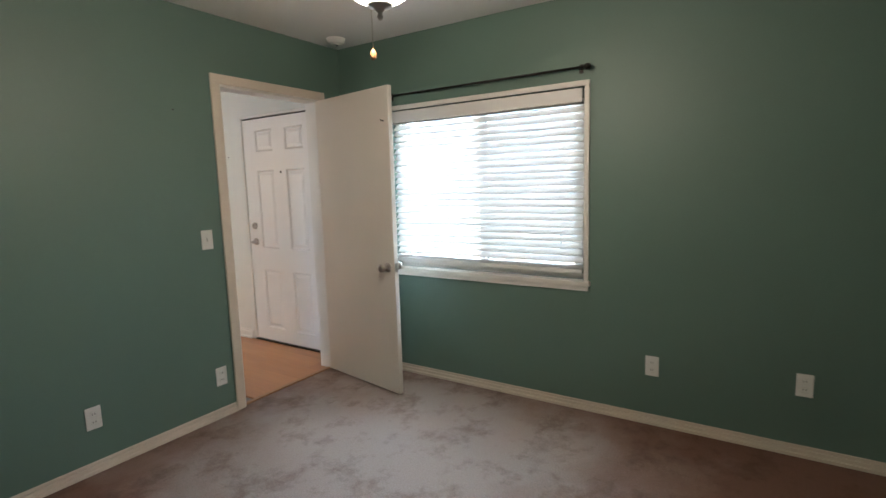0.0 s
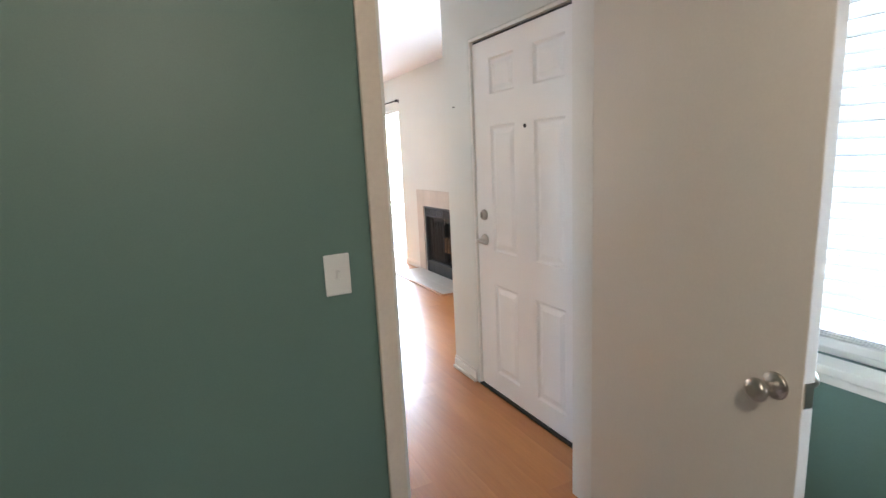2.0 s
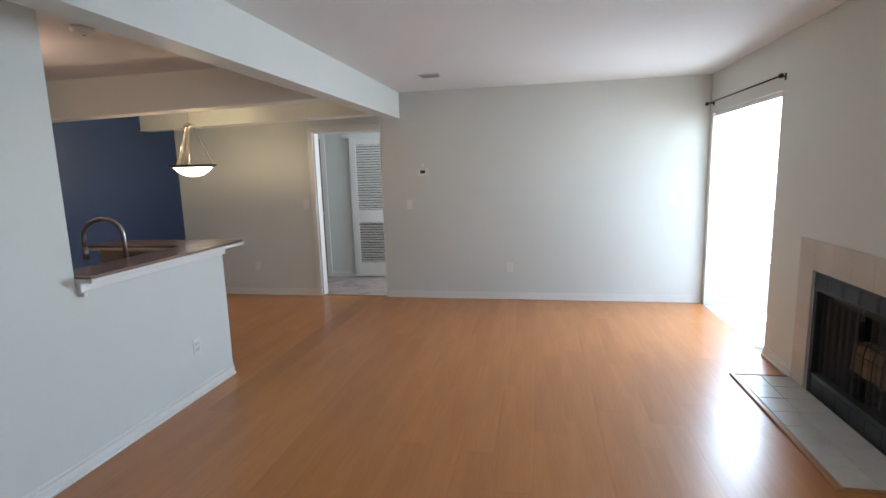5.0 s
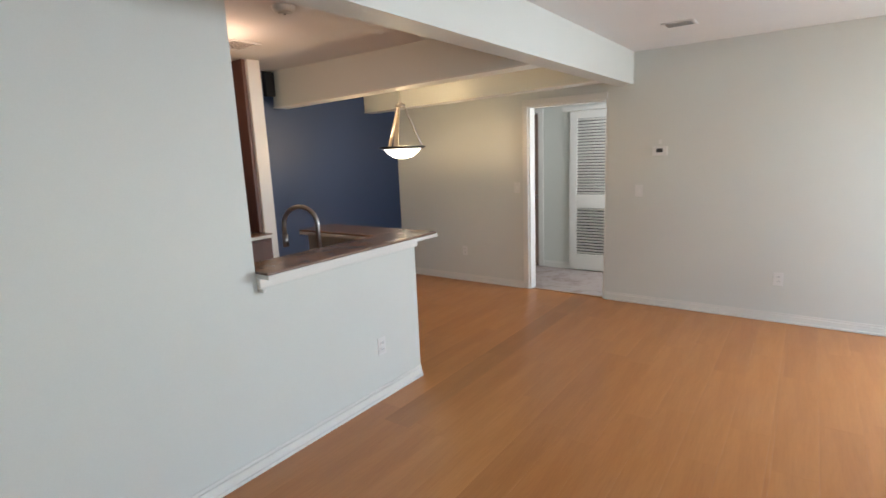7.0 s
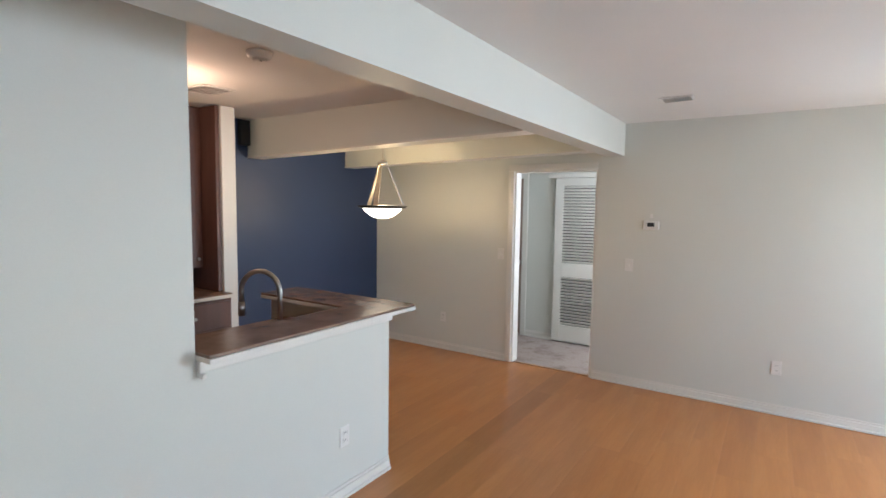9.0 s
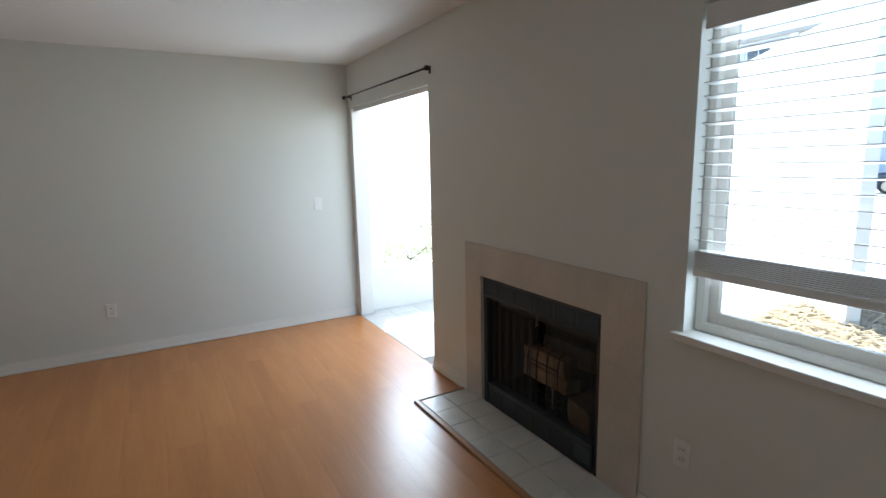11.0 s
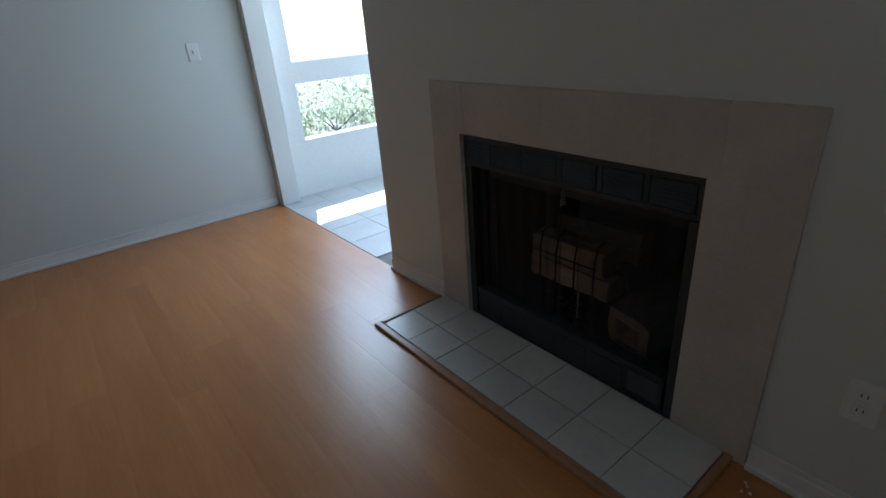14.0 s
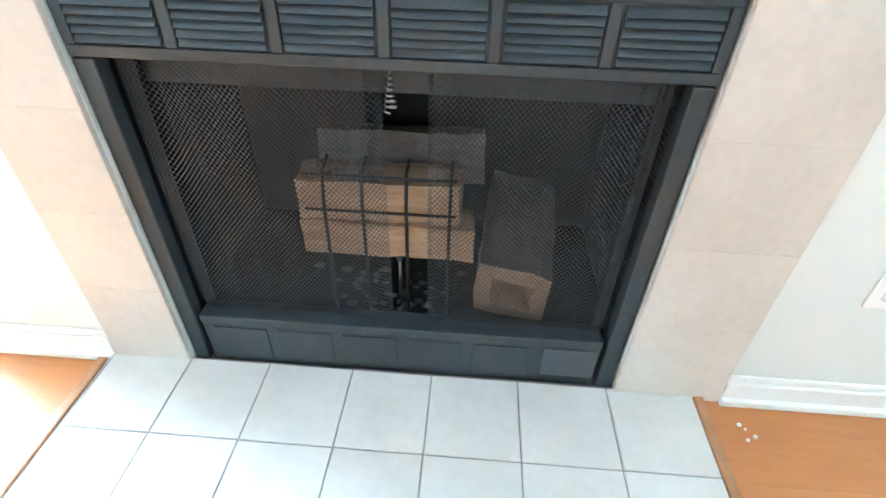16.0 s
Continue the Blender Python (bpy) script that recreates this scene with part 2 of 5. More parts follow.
PLANK = plank_wood("honey_laminate_plank", 1.07)
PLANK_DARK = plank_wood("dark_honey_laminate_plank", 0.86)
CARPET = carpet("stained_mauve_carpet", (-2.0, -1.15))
HALLCARPET = carpet("worn_hall_carpet", (-4.0, 7.2))

# ---- building helpers ----


def box(bm, x0, y0, z0, x1, y1, z1, bevel=0.0, m=None):
    v = [bm.verts.new(((x0, x1)[i & 1], (y0, y1)[i >> 1 & 1], (z0, z1)[i >> 2])) for i in range(8)]
    if m is not None:
        for w in v:
            w.co = m @ w.co
    faces = [bm.faces.new([v[i] for i in q]) for q in ((0, 2, 3, 1), (4, 5, 7, 6), (0, 1, 5, 4), (2, 6, 7, 3), (0, 4, 6, 2), (1, 3, 7, 5))]
    if bevel:
        edges = list({e for f in faces for e in f.edges})
        bmesh.ops.bevel(bm, geom=edges, offset=bevel, segments=2, affect="EDGES", profile=0.5)
    return bm


def tube(bm, path, r, sides=10):
    """A round bar along a list of points."""
    rings = []
    pts = [Vector(p) for p in path]
    for i, p in enumerate(pts):
        d = (pts[min(i + 1, len(pts) - 1)] - pts[max(i - 1, 0)]).normalized()
        a = d.cross(Vector((0.31, 0.87, 0.38))).normalized()
        c = d.cross(a)
        rr = r[i] if isinstance(r, (list, tuple)) else r
        rings.append([bm.verts.new(p + rr * (math.cos(k) * a + math.sin(k) * c)) for k in (2 * math.pi * j / sides for j in range(sides))])
    for s, e in zip(rings, rings[1:]):
        for j in range(sides):
            f = bm.faces.new((s[j], s[(j + 1) % sides], e[(j + 1) % sides], e[j]))
            f.smooth = True
    bm.faces.new(rings[0][::-1])
    bm.faces.new(rings[-1])
    return bm


def lathe(bm, profile, sides=32, axis="z", at=(0, 0, 0)):
    """A turned shape from (radius, height) pairs."""
    rings = []
    for r, h in profile:
        ring = []
        for j in range(sides):
            k = 2 * math.pi * j / sides
            p = (r * math.cos(k), r * math.sin(k), h)
            p = {"z": p, "x": (p[2], p[0], p[1]), "y": (p[0], p[2], p[1])}[axis]
            ring.append(bm.verts.new(Vector(p) + Vector(at)))
        rings.append(ring)
    for s, e in zip(rings, rings[1:]):
        for j in range(sides):
            f = bm.faces.new((s[j], s[(j + 1) % sides], e[(j + 1) % sides], e[j]))
            f.smooth = True
    bm.faces.new(rings[0][::-1])
    bm.faces.new(rings[-1])
    return bm


def mesh(name, bm, material):
    bmesh.ops.recalc_face_normals(bm, faces=bm.faces)
    me = bpy.data.meshes.new(name)
    bm.to_mesh(me)
    bm.free()
    me.materials.append(material)
    return me


def part(name, bm, material, parent, label=""):
    ob = new(name, mesh(name, bm, material))
    ob.parent = parent
    if label:
        tagged(ob, label)
    return ob


def thing(name, m, label, category, group="", kind=""):
    ob = new(name)
    ob.empty_display_size = 0.1
    ob.matrix_world = m if isinstance(m, Matrix) else Matrix.Translation(m)
    return tagged(ob, label, category, group, kind)


def single(name, bm, material, label, category="", kind="structure"):
    return tagged(new(name, mesh(name, bm, material)), label, category, "", kind)


def B(*a, **k):
    return box(bmesh.new(), *a, **k)


def wall(name, axis, c0, c1, a0, a1, z0, z1, material, label, holes=()):
    """A wall whose thickness lies between c0 and c1 on the axis and that runs from a0 to a1, with holes (a0, a1, z0, z1): one closed shell."""
    bm = bmesh.new()
    al = sorted({a0, a1, *(h[0] for h in holes), *(h[1] for h in holes)})
    zl = sorted({z0, z1, *(h[2] for h in holes), *(h[3] for h in holes)})
    corner = {}

    def solid(i, k):
        if not (0 <= i < len(al) - 1 and 0 <= k < len(zl) - 1):
            return False
        a, z = 0.5 * (al[i] + al[i + 1]), 0.5 * (zl[k] + zl[k + 1])
        return not any(h[0] < a < h[1] and h[2] < z < h[3] for h in holes)

    def vert(c, i, k):
        key = (c, i, k)
        if key not in corner:
            p = (c0, c1)[c]
            corner[key] = bm.verts.new((p, al[i], zl[k]) if axis == "x" else (al[i], p, zl[k]))
        return corner[key]
    for i in range(len(al) - 1):
        for k in range(len(zl) - 1):
            if not solid(i, k):
                continue
            for c in (0, 1):
                bm.faces.new([vert(c, i, k), vert(c, i + 1, k), vert(c, i + 1, k + 1), vert(c, i, k + 1)])
            for di, dk, p, q in ((-1, 0, (i, k), (i, k + 1)), (1, 0, (i + 1, k), (i + 1, k + 1)), (0, -1, (i, k), (i + 1, k)), (0, 1, (i, k + 1), (i + 1, k + 1))):
                if not solid(i + di, k + dk):
                    bm.faces.new([vert(0, *p), vert(1, *p), vert(1, *q), vert(0, *q)])
    return single(name, bm, material, label, "wall")

# ---- structure ----
H = 2.44
# bedroom
wall("wall_bedroom_north", "y", 0.0, 0.06, -5.0, -1.07, 0, H, GREEN, "green painted bedroom wall with a doorway", [(-2.11, -1.300, 0, 2.045)])
wall("wall_bedroom_window", "x", -1.07, -0.95, -3.7, 0.06, 0, H, GREEN, "green painted bedroom wall with a wide window", [(-1.905, -0.49, 0.80, 1.935)])
wall("wall_bedroom_west", "x", -5.12, -5.0, -3.7, 0.06, 0, H, GREEN, "green painted bedroom wall")
wall("wall_bedroom_south", "y", -3.82, -3.7, -5.12, -0.95, 0, H, GREEN, "green painted bedroom wall")
single("ceiling_bedroom", B(-5.12, -3.82, H, -0.95, 0.06, H + 0.1), CEIL, "white textured bedroom ceiling", "ceiling")
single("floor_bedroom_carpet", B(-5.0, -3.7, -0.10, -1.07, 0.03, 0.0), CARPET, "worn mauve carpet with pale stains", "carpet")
# entry and closet
wall("wall_hall_south", "y", 0.06, 0.12, -4.25, -1.10, 0, H, WALL, "white painted hall wall with a doorway", [(-2.11, -1.300, 0, 2.045)])
wall("wall_entry", "x", -1.10, -0.98, 0.06, 1.53, 0, H, WALL, "white painted entry wall around the front door", [(0.28, 1.225, 0, 2.05)])
wall("wall_living_south", "y", 0.535, 0.575, -4.13, -2.045, 0, H, WALL, "white painted wall beside the entry closet")
wall("wall_bump_south", "y", 1.41, 1.53, -0.98, 0.15, 0, H, WALL, "white painted return wall")
# living room
wall("wall_fireplace", "x", 0.0, 0.15, 1.53, 6.56, 0, H, WALL, "off-white wall with window, fireplace and patio opening",
     [(1.67, 2.93, 0.85, 2.04), (3.325, 4.297, 0, 0.822), (4.94, 6.53, 0, 2.045)])
wall("wall_north", "y", 6.56, 6.68, -6.37, 0.15, 0, H, WALL, "off-white far wall with a hallway opening", [(-4.475, -3.61, 0, 2.04)])
wall("wall_kitchen", "x", -4.25, -4.13, 0.50, 2.845, 0, H, WALL, "white wall between living room and kitchen")
wall("wall_breakfast_bar", "x", -4.25, -4.13, 2.845, 4.09, 0, 1.005, WALL, "white half wall under the breakfast bar")
wall("wall_bar_end", "y", 3.97, 4.09, -5.10, -4.25, 0, 1.005, WALL, "white half wall closing the kitchen side")
wall("wall_dining_west", "x", -6.49, -6.37, 0.50, 6.68, 0, H, BLUE, "navy blue painted dining wall")
wall("wall_kitchen_south", "y", 0.62, 0.74, -6.37, -4.25, 0, H, WALL, "white kitchen wall")
single("ceiling_living", B(-6.49, 0.12, H, 0.15, 6.68, H + 0.1), CEIL, "white textured living room ceiling", "ceiling")
single("floor_base", B(-6.49, 0.03, -0.10, 0.15, 6.60, -0.012), GROUT, "dark underlay below the laminate planks", "floor")
# hallway behind the opening
single("floor_hallway_carpet", B(-5.8, 6.60, -0.10, -2.6, 7.90, 0.0), HALLCARPET, "worn pale mauve hallway carpet", "carpet")
wall("wall_hallway_back", "y", 7.70, 7.80, -5.8, -2.6, 0, H, WALL, "white hallway wall behind the louvered door", [(-5.60, -4.89, 0, 2.04)])
# added slab close behind the door leaf, shuts out the sunlit outside
single("wall_sun_stop", B(-5.72, 7.83, -0.1, -4.75, 7.91, 2.2), WALL, "plain white slab added behind the hallway door to stop sunlight", "wall")
wall("wall_hallway_west", "x", -5.8, -5.7, 6.68, 7.70, 0, H, WALL, "white hallway wall")
wall("wall_hallway_east", "x", -2.7, -2.6, 6.68, 7.70, 0, H, WALL, "white hallway wall")
single("ceiling_hallway", B(-5.8, 6.68, H, -2.6, 7.80, H + 0.1), CEIL, "white hallway ceiling", "ceiling")
# beams
single("beam_main", B(-3.535, 0.575, 2.146, -3.372, 6.56, H), WALL, "white painted ceiling beam along the living room", "beam")


def sloping(y0, y1, east, west, z1, x0=-6.37, x1=-3.535):
    """A bar along x whose underside sinks from the height east to the height west."""
    bm = box(bmesh.new(), x0, y0, 0, x1, y1, z1)
    for v in bm.verts:
        if v.co.z < 1:
            v.co.z = east if v.co.x > -5 else west
    return bm


for n, y in (("beam_dining", 4.71), ("beam_dining_far", 6.00)):
    single(n, sloping(y, y + 0.15, 2.156, 2.102, H), WALL, "off-white painted cross beam over the dining area", "beam")
    bm = sloping(y - 0.012, y + 0.162, 2.144, 2.090, H, -6.365, -3.54)
    for v in bm.verts:
        if v.co.z > 2.4:
            v.co.z = 2.1555 if v.co.x > -5 else 2.1015
    single("trim_" + n, bm, TRIM, "pale wooden strip under the beam", "trim")


def baseboard(name, axis, c, side, a0, a1, h=0.085, material=TRIM, label="white painted baseboard"):
    bm = bmesh.new()
    for lo, hi, d in ((0.0, h - 0.02, 0.013), (h - 0.02, h, 0.008), (0.0, 0.02, 0.024)):
        c0, c1 = sorted((c + side * 0.001, c + side * d))
        box(bm, *((c0, a0, lo + 0.001, c1, a1, hi) if axis == "x" else (a0, c0, lo + 0.001, a1, c1, hi)), bevel=0.003)
    return single(name, bm, material, label, "baseboard")


TAN = "cream painted bedroom baseboard"
baseboard("baseboard_bedroom_north", "y", 0, -1, -4.99, -2.165, 0.06, CREAM, TAN)
baseboard("baseboard_bedroom_corner", "y", 0, -1, -1.240, -1.075, 0.06, CREAM, TAN)
baseboard("baseboard_bedroom_window", "x", -1.07, -1, -3.69, -0.02, 0.06, CREAM, TAN)
baseboard("baseboard_north", "y", 6.56, -1, -3.60, -0.02)
baseboard("baseboard_dining", "y", 6.56, -1, -6.36, -4.545)
baseboard("baseboard_fire_left", "x", 0, -1, 4.475, 4.935)
baseboard("baseboard_fire_right", "x", 0, -1, 1.56, 3.095)
baseboard("baseboard_kitchen", "x", -4.13, 1, 0.58, 4.09)
baseboard("baseboard_bar_end", "y", 4.09, 1, -5.09, -4.131)
baseboard("baseboard_blue", "x", -6.37, 1, 0.8, 6.53)
baseboard("baseboard_entry", "x", -1.10, -1, 1.245, 1.53)
baseboard("baseboard_hallway", "y", 7.70, -1, -4.815, -4.45)


def casing(name, axis, c, side, a0, a1, top, w, material, label, left=True, right=True):
    """Door casing of three boards round an opening, proud of the wall face c."""
    bm = bmesh.new()
    c0, c1 = sorted((c + side * 0.001, c + side * 0.017))

    def put(p, r, q, s):
        box(bm, *((c0, p, r, c1, q, s) if axis == "x" else (p, c0, r, q, c1, s)), bevel=0.004)
    if left:
        put(a0 - w, 0.001, a0, top)
    if right:
        put(a1, 0.001, a1 + w, top)
    put(a0 - (w if left else 0), top + 0.0005, a1 + (w if right else 0), top + w)
    return single(name, bm, material, label, "trim")


def jamb(name, axis, c0, c1, a0, a1, top, material, label):
    bm = bmesh.new()
    t = 0.018
    for p, q, r, s in ((a0, a0 + t, 0.001, top), (a1 - t, a1, 0.001, top), (a0 + t, a1 - t, top - t, top)):
        box(bm, *((c0, p, r, c1, q, s) if axis == "x" else (p, c0, r, q, c1, s)), bevel=0.002)
    return single(name, bm, material, label, "trim")


casing("trim_bedroom_door", "y", 0, -1, -2.105, -1.305, 2.04, 0.057, CREAM, "cream painted casing round the bedroom doorway")
jamb("trim_bedroom_jamb", "y", 0.001, 0.119, -2.108, -1.302, 2.043, TRIM, "white painted bedroom door jamb")
casing("trim_hall_side", "y", 0.12, 1, -2.105, -1.305, 2.04, 0.05, TRIM, "white casing on the hall side of the doorway", left=False)
casing("trim_hallway_opening", "y", 6.56, -1, -4.475, -3.61, 2.035, 0.066, TRIM, "white painted casing of the hallway opening", right=False)
jamb("trim_hallway_jamb", "y", 6.561, 6.679, -4.474, -3.611, 2.037, TRIM, "white painted jamb of the hallway opening")
jamb("trim_front_jamb", "x", -1.099, -0.981, 0.281, 1.224, 2.049, TRIM, "white painted front door jamb")
# end of the closet wall
single("trim_closet_corner", B(-2.045, 0.468, 0.001, -1.987, 0.578, H - 0.001, 0.003), TRIM, "white painted corner post at the entry closet", "trim")
single("threshold_strip", B(-4.42, 6.575, -0.004, -3.63, 6.605, 0.008, 0.003), STRIP, "wood strip between laminate and carpet", "trim")
single("threshold_bedroom", B(-2.09, 0.015, -0.004, -1.32, 0.045, 0.009, 0.003), STRIP, "wood strip between carpet and laminate", "trim")

# ---- patio and outside ----
single("ground", B(-60, -60, -0.30, 140, 120, -0.20), CONCRETE, "sunlit pale asphalt and ground around the building", "ground")
single("ground_mulch", B(0.16, -8, -0.199, 5.9, 4.6, -0.14), MULCH, "dry straw and mulch bed under the window", "ground")
bm = bmesh.new()
sr = random.Random(11)
for _ in range(7000):
    p = Vector((sr.uniform(2.2, 5.88), sr.uniform(-1.5, 4.55), sr.uniform(-0.137, -0.09)))
    a, ln, w = sr.uniform(0, 6.3), sr.uniform(0.05, 0.16), sr.uniform(0.003, 0.008)
    d, n = Vector((math.cos(a), math.sin(a), sr.uniform(-0.2, 0.3))) * ln, Vector((-math.sin(a), math.cos(a), 0)) * w
    bm.faces.new([bm.verts.new(p + q) for q in (-d - n, d - n, d + n, -d + n)])
single("straw", bm, STRAW, "loose dry straw on the mulch bed", "straw", "stuff")
pav = single("pavement_patio", B(0.002, 4.7, -0.15, 1.75, 6.58, -0.008), GROUT, "pale tiled patio floor", "pavement")
pm = mesh("tile", B(-0.148, -0.148, 0, 0.148, 0.148, 0.007), PATIOTILE)
for i in range(6):
    for k in range(6):
        if k or i:
            pt = new("tile", pm)
            pt.parent, pt.location = pav, (0.155 + 0.3 * i, 4.985 + 0.3 * k, -0.008)
wall("wall_patio_north", "y", 6.58, 6.68, 0.15, 1.75, -0.15, 2.5, STUCCO, "white patio screen wall with two openings", [(0.315, 1.62, 0.44, 0.865), (0.315, 1.62, 1.02, 2.30)])
wall("wall_patio_east", "x", 1.75, 1.85, 4.7, 6.68, -0.15, 0.95, STUCCO, "low white patio wall")
single("roof_patio", B(0.15, 4.6, 2.5, 1.85, 8.05, 2.6), STUCCO, "white patio roof slab", "roof")
# two out-of-view slabs, added to keep direct sun off the blinds
single("roof_sunshade_living", B(0.15, 1.41, 2.44, 0.85, 4.6, 2.56), STUCCO, "unseen white slab added above the window to block the sun", "roof")
single("roof_sunshade_bedroom", B(-0.95, -3.82, 2.44, -0.25, 1.41, 2.56), STUCCO, "unseen white slab added above the window to block the sun", "roof")
single("post_patio", B(1.73, 4.7, -0.15, 1.86, 4.83, 2.5, 0.006), STUCCO, "white patio corner post", "post")


def building(name, x0, y0, x1, y1, h, material, label, face, cols, rows, w, hh, z0, dz):
    """A far house with windows set in the wall that faces west."""
    b = thing(name, (0.5 * (x0 + x1), 0.5 * (y0 + y1), -0.2), label, "building")
    hx, hy = 0.5 * (x1 - x0), 0.5 * (y1 - y0)
    part("wall", B(-hx, -hy, 0, hx, hy, h), material, b)
    part("roof", B(-hx - 0.3, -hy - 0.3, h, hx + 0.3, hy + 0.3, h + 0.25, 0.03), CONCRETE, b, "pale flat roof edge")
    for r in range(rows):
        for c in range(cols):
            y = -hy + (c + 0.5) * 2 * hy / cols
            z = z0 + r * dz
            wn_ = part("window", B(-hx - 0.05, y - w / 2 - 0.07, z - 0.07, -hx - 0.005, y + w / 2 + 0.07, z + hh + 0.07, 0.01), TRIM, b)
            part("pane", B(-hx - 0.062, y - w / 2, z, -hx - 0.052, y - 0.03, z + hh), DARKGLASS, wn_)
            part("pane", B(-hx - 0.062, y + 0.03, z, -hx - 0.052, y + w / 2, z + hh), DARKGLASS, wn_)
    for c in range(cols + 1):
        y = -hy + c * 2 * hy / cols
        part("pilaster", B(-hx - 0.22, y - 0.22, 0, -hx - 0.005, y + 0.22, h, 0.02), STUCCO, b, "white rendered pilaster")
    for r in range(1, rows):
        z = z0 + r * dz - 0.75
        part("floor_band", B(-hx - 0.12, -hy, z, -hx - 0.004, hy, z + 0.22), CONCRETE, b)
    for c in range(1, cols, 2):
        y = -hy + (c + 0.5) * 2 * hy / cols
        for r in range(1, rows):
            z = z0 + r * dz - 0.52
            bal = part("balcony", B(-hx - 1.3, y - 1.5, z - 0.16, -hx - 0.125, y + 1.5, z, 0.02), CONCRETE, b)
            bm = box(bmesh.new(), -hx - 1.3, y - 1.5, z + 0.96, -hx - 1.24, y + 1.5, z + 1.02)
            for k in range(16):
                q = y - 1.48 + k * 2.94 / 15
                box(bm, -hx - 1.285, q, z, -hx - 1.255, q + 0.03, z + 0.96)
            part("railing", bm, TRIM, bal, "white metal railing")
    return b


single("wall_garden", B(0, 0, -0.2, 0.13, 9.0, 2.9, 0.01, m=pose(4.03, 3.94, 0, 0, 0, -42)), STUCCO, "bright white sunlit stucco end wall beside the mulch bed", "wall")
building("apartment_building", 31.0, -14.0, 42.0, 22.0, 8.5, GREYWALL, "grey clad two-storey apartment building across the car park", "w", 9, 3, 1.3, 1.4, 1.0, 2.8)


def tree(x, y, s, seed):
    r = random.Random(seed)
    t = thing("tree", (x, y, -0.2), "leafy green tree beyond the car park", "tree", "trees outside")
    bm = bmesh.new()
    tube(bm, [(0, 0, 0), (0.05, 0.03, 1.0 * s), (0.0, 0.1, 2.0 * s)], [0.16 * s, 0.12 * s, 0.07 * s])
    for k in range(5):
        a = k * 1.3 + r.random()
        tube(bm, [(0, 0.05, (1.0 + 0.18 * k) * s), (0.5 * s * math.cos(a), 0.5 * s * math.sin(a), (1.7 + 0.15 * k) * s), (0.95 * s * math.cos(a), 0.95 * s * math.sin(a), (2.2 + 0.15 * k) * s)], [0.06 * s, 0.04 * s, 0.015 * s], 6)
    part("trunk", bm, BARK, t)
    bm = bmesh.new()
    for _ in range(1500):
        d = Vector((r.gauss(0, 1), r.gauss(0, 1), r.gauss(0, 0.8))).normalized() * (r.random() ** 0.45)
        p = Vector((d.x * 1.3, d.y * 1.3, 2.4 + d.z * 1.0)) * s
        p += 0.25 * s * Vector(noise.noise_vector(p * 0.9))
        q = Euler((r.uniform(0, 6), r.uniform(0, 6), r.uniform(0, 6))).to_matrix()
        w = r.uniform(0.06, 0.13) * s
        vs = [bm.verts.new(p + q @ Vector(c)) for c in ((-w, 0, 0), (0, -w * 0.5, 0.01), (w, 0, 0), (0, w * 0.5, 0.01))]
        bm.faces.new(vs)
    part("crown", bm, LEAF, t)
    return t


for i, (x, y, s) in enumerate(((28.5, 5.0, 2.2), (28.0, -6.5, 2.0))):
    tree(x, y, s, i)


def shrub(x, y, w, h, seed):
    r = random.Random(seed)
    t = thing("shrub", (x, y, -0.2), "low sunlit pale green shrub beyond the patio wall", "shrub", "shrubs by the patio")
    bm = bmesh.new()
    for _ in range(2600):
        a, q = r.uniform(0, 6.3), r.random() ** 0.5
        z = h * (1 - q * q) * r.uniform(0.15, 1.0) + 0.02
        p = Vector((w * q * math.cos(a), w * q * math.sin(a), z))
        p += 0.15 * Vector(noise.noise_vector(p * 2.5 + Vector((seed, 0, 0))))
        p.z = max(p.z, 0.02)
        m = Euler((r.uniform(0, 6), r.uniform(0, 6), r.uniform(0, 6))).to_matrix()
        s = r.uniform(0.02, 0.05)
        bm.faces.new([bm.verts.new(p + m @ Vector(c)) for c in ((-s, 0, 0), (0, -s * 0.5, 0.005), (s, 0, 0), (0, s * 0.5, 0.005))])
    part("crown", bm, LEAF, t)
    bm = bmesh.new()
    for k in range(6):
        tube(bm, [(0, 0, 0), (0.3 * w * math.cos(k), 0.3 * w * math.sin(k), 0.22 * h), (0.5 * w * math.cos(k), 0.5 * w * math.sin(k), 0.36 * h)], [0.012, 0.007, 0.003], 6)
    part("stem", bm, BARK, t)
    return t


for i, (x, y, w, h) in enumerate(((0.7, 9.3, 0.9, 0.75), (2.2, 9.8, 1.0, 0.9), (3.6, 10.6, 1.1, 0.9), (1.3, 11.2, 1.2, 1.0))):
    shrub(x, y, w, h, i)


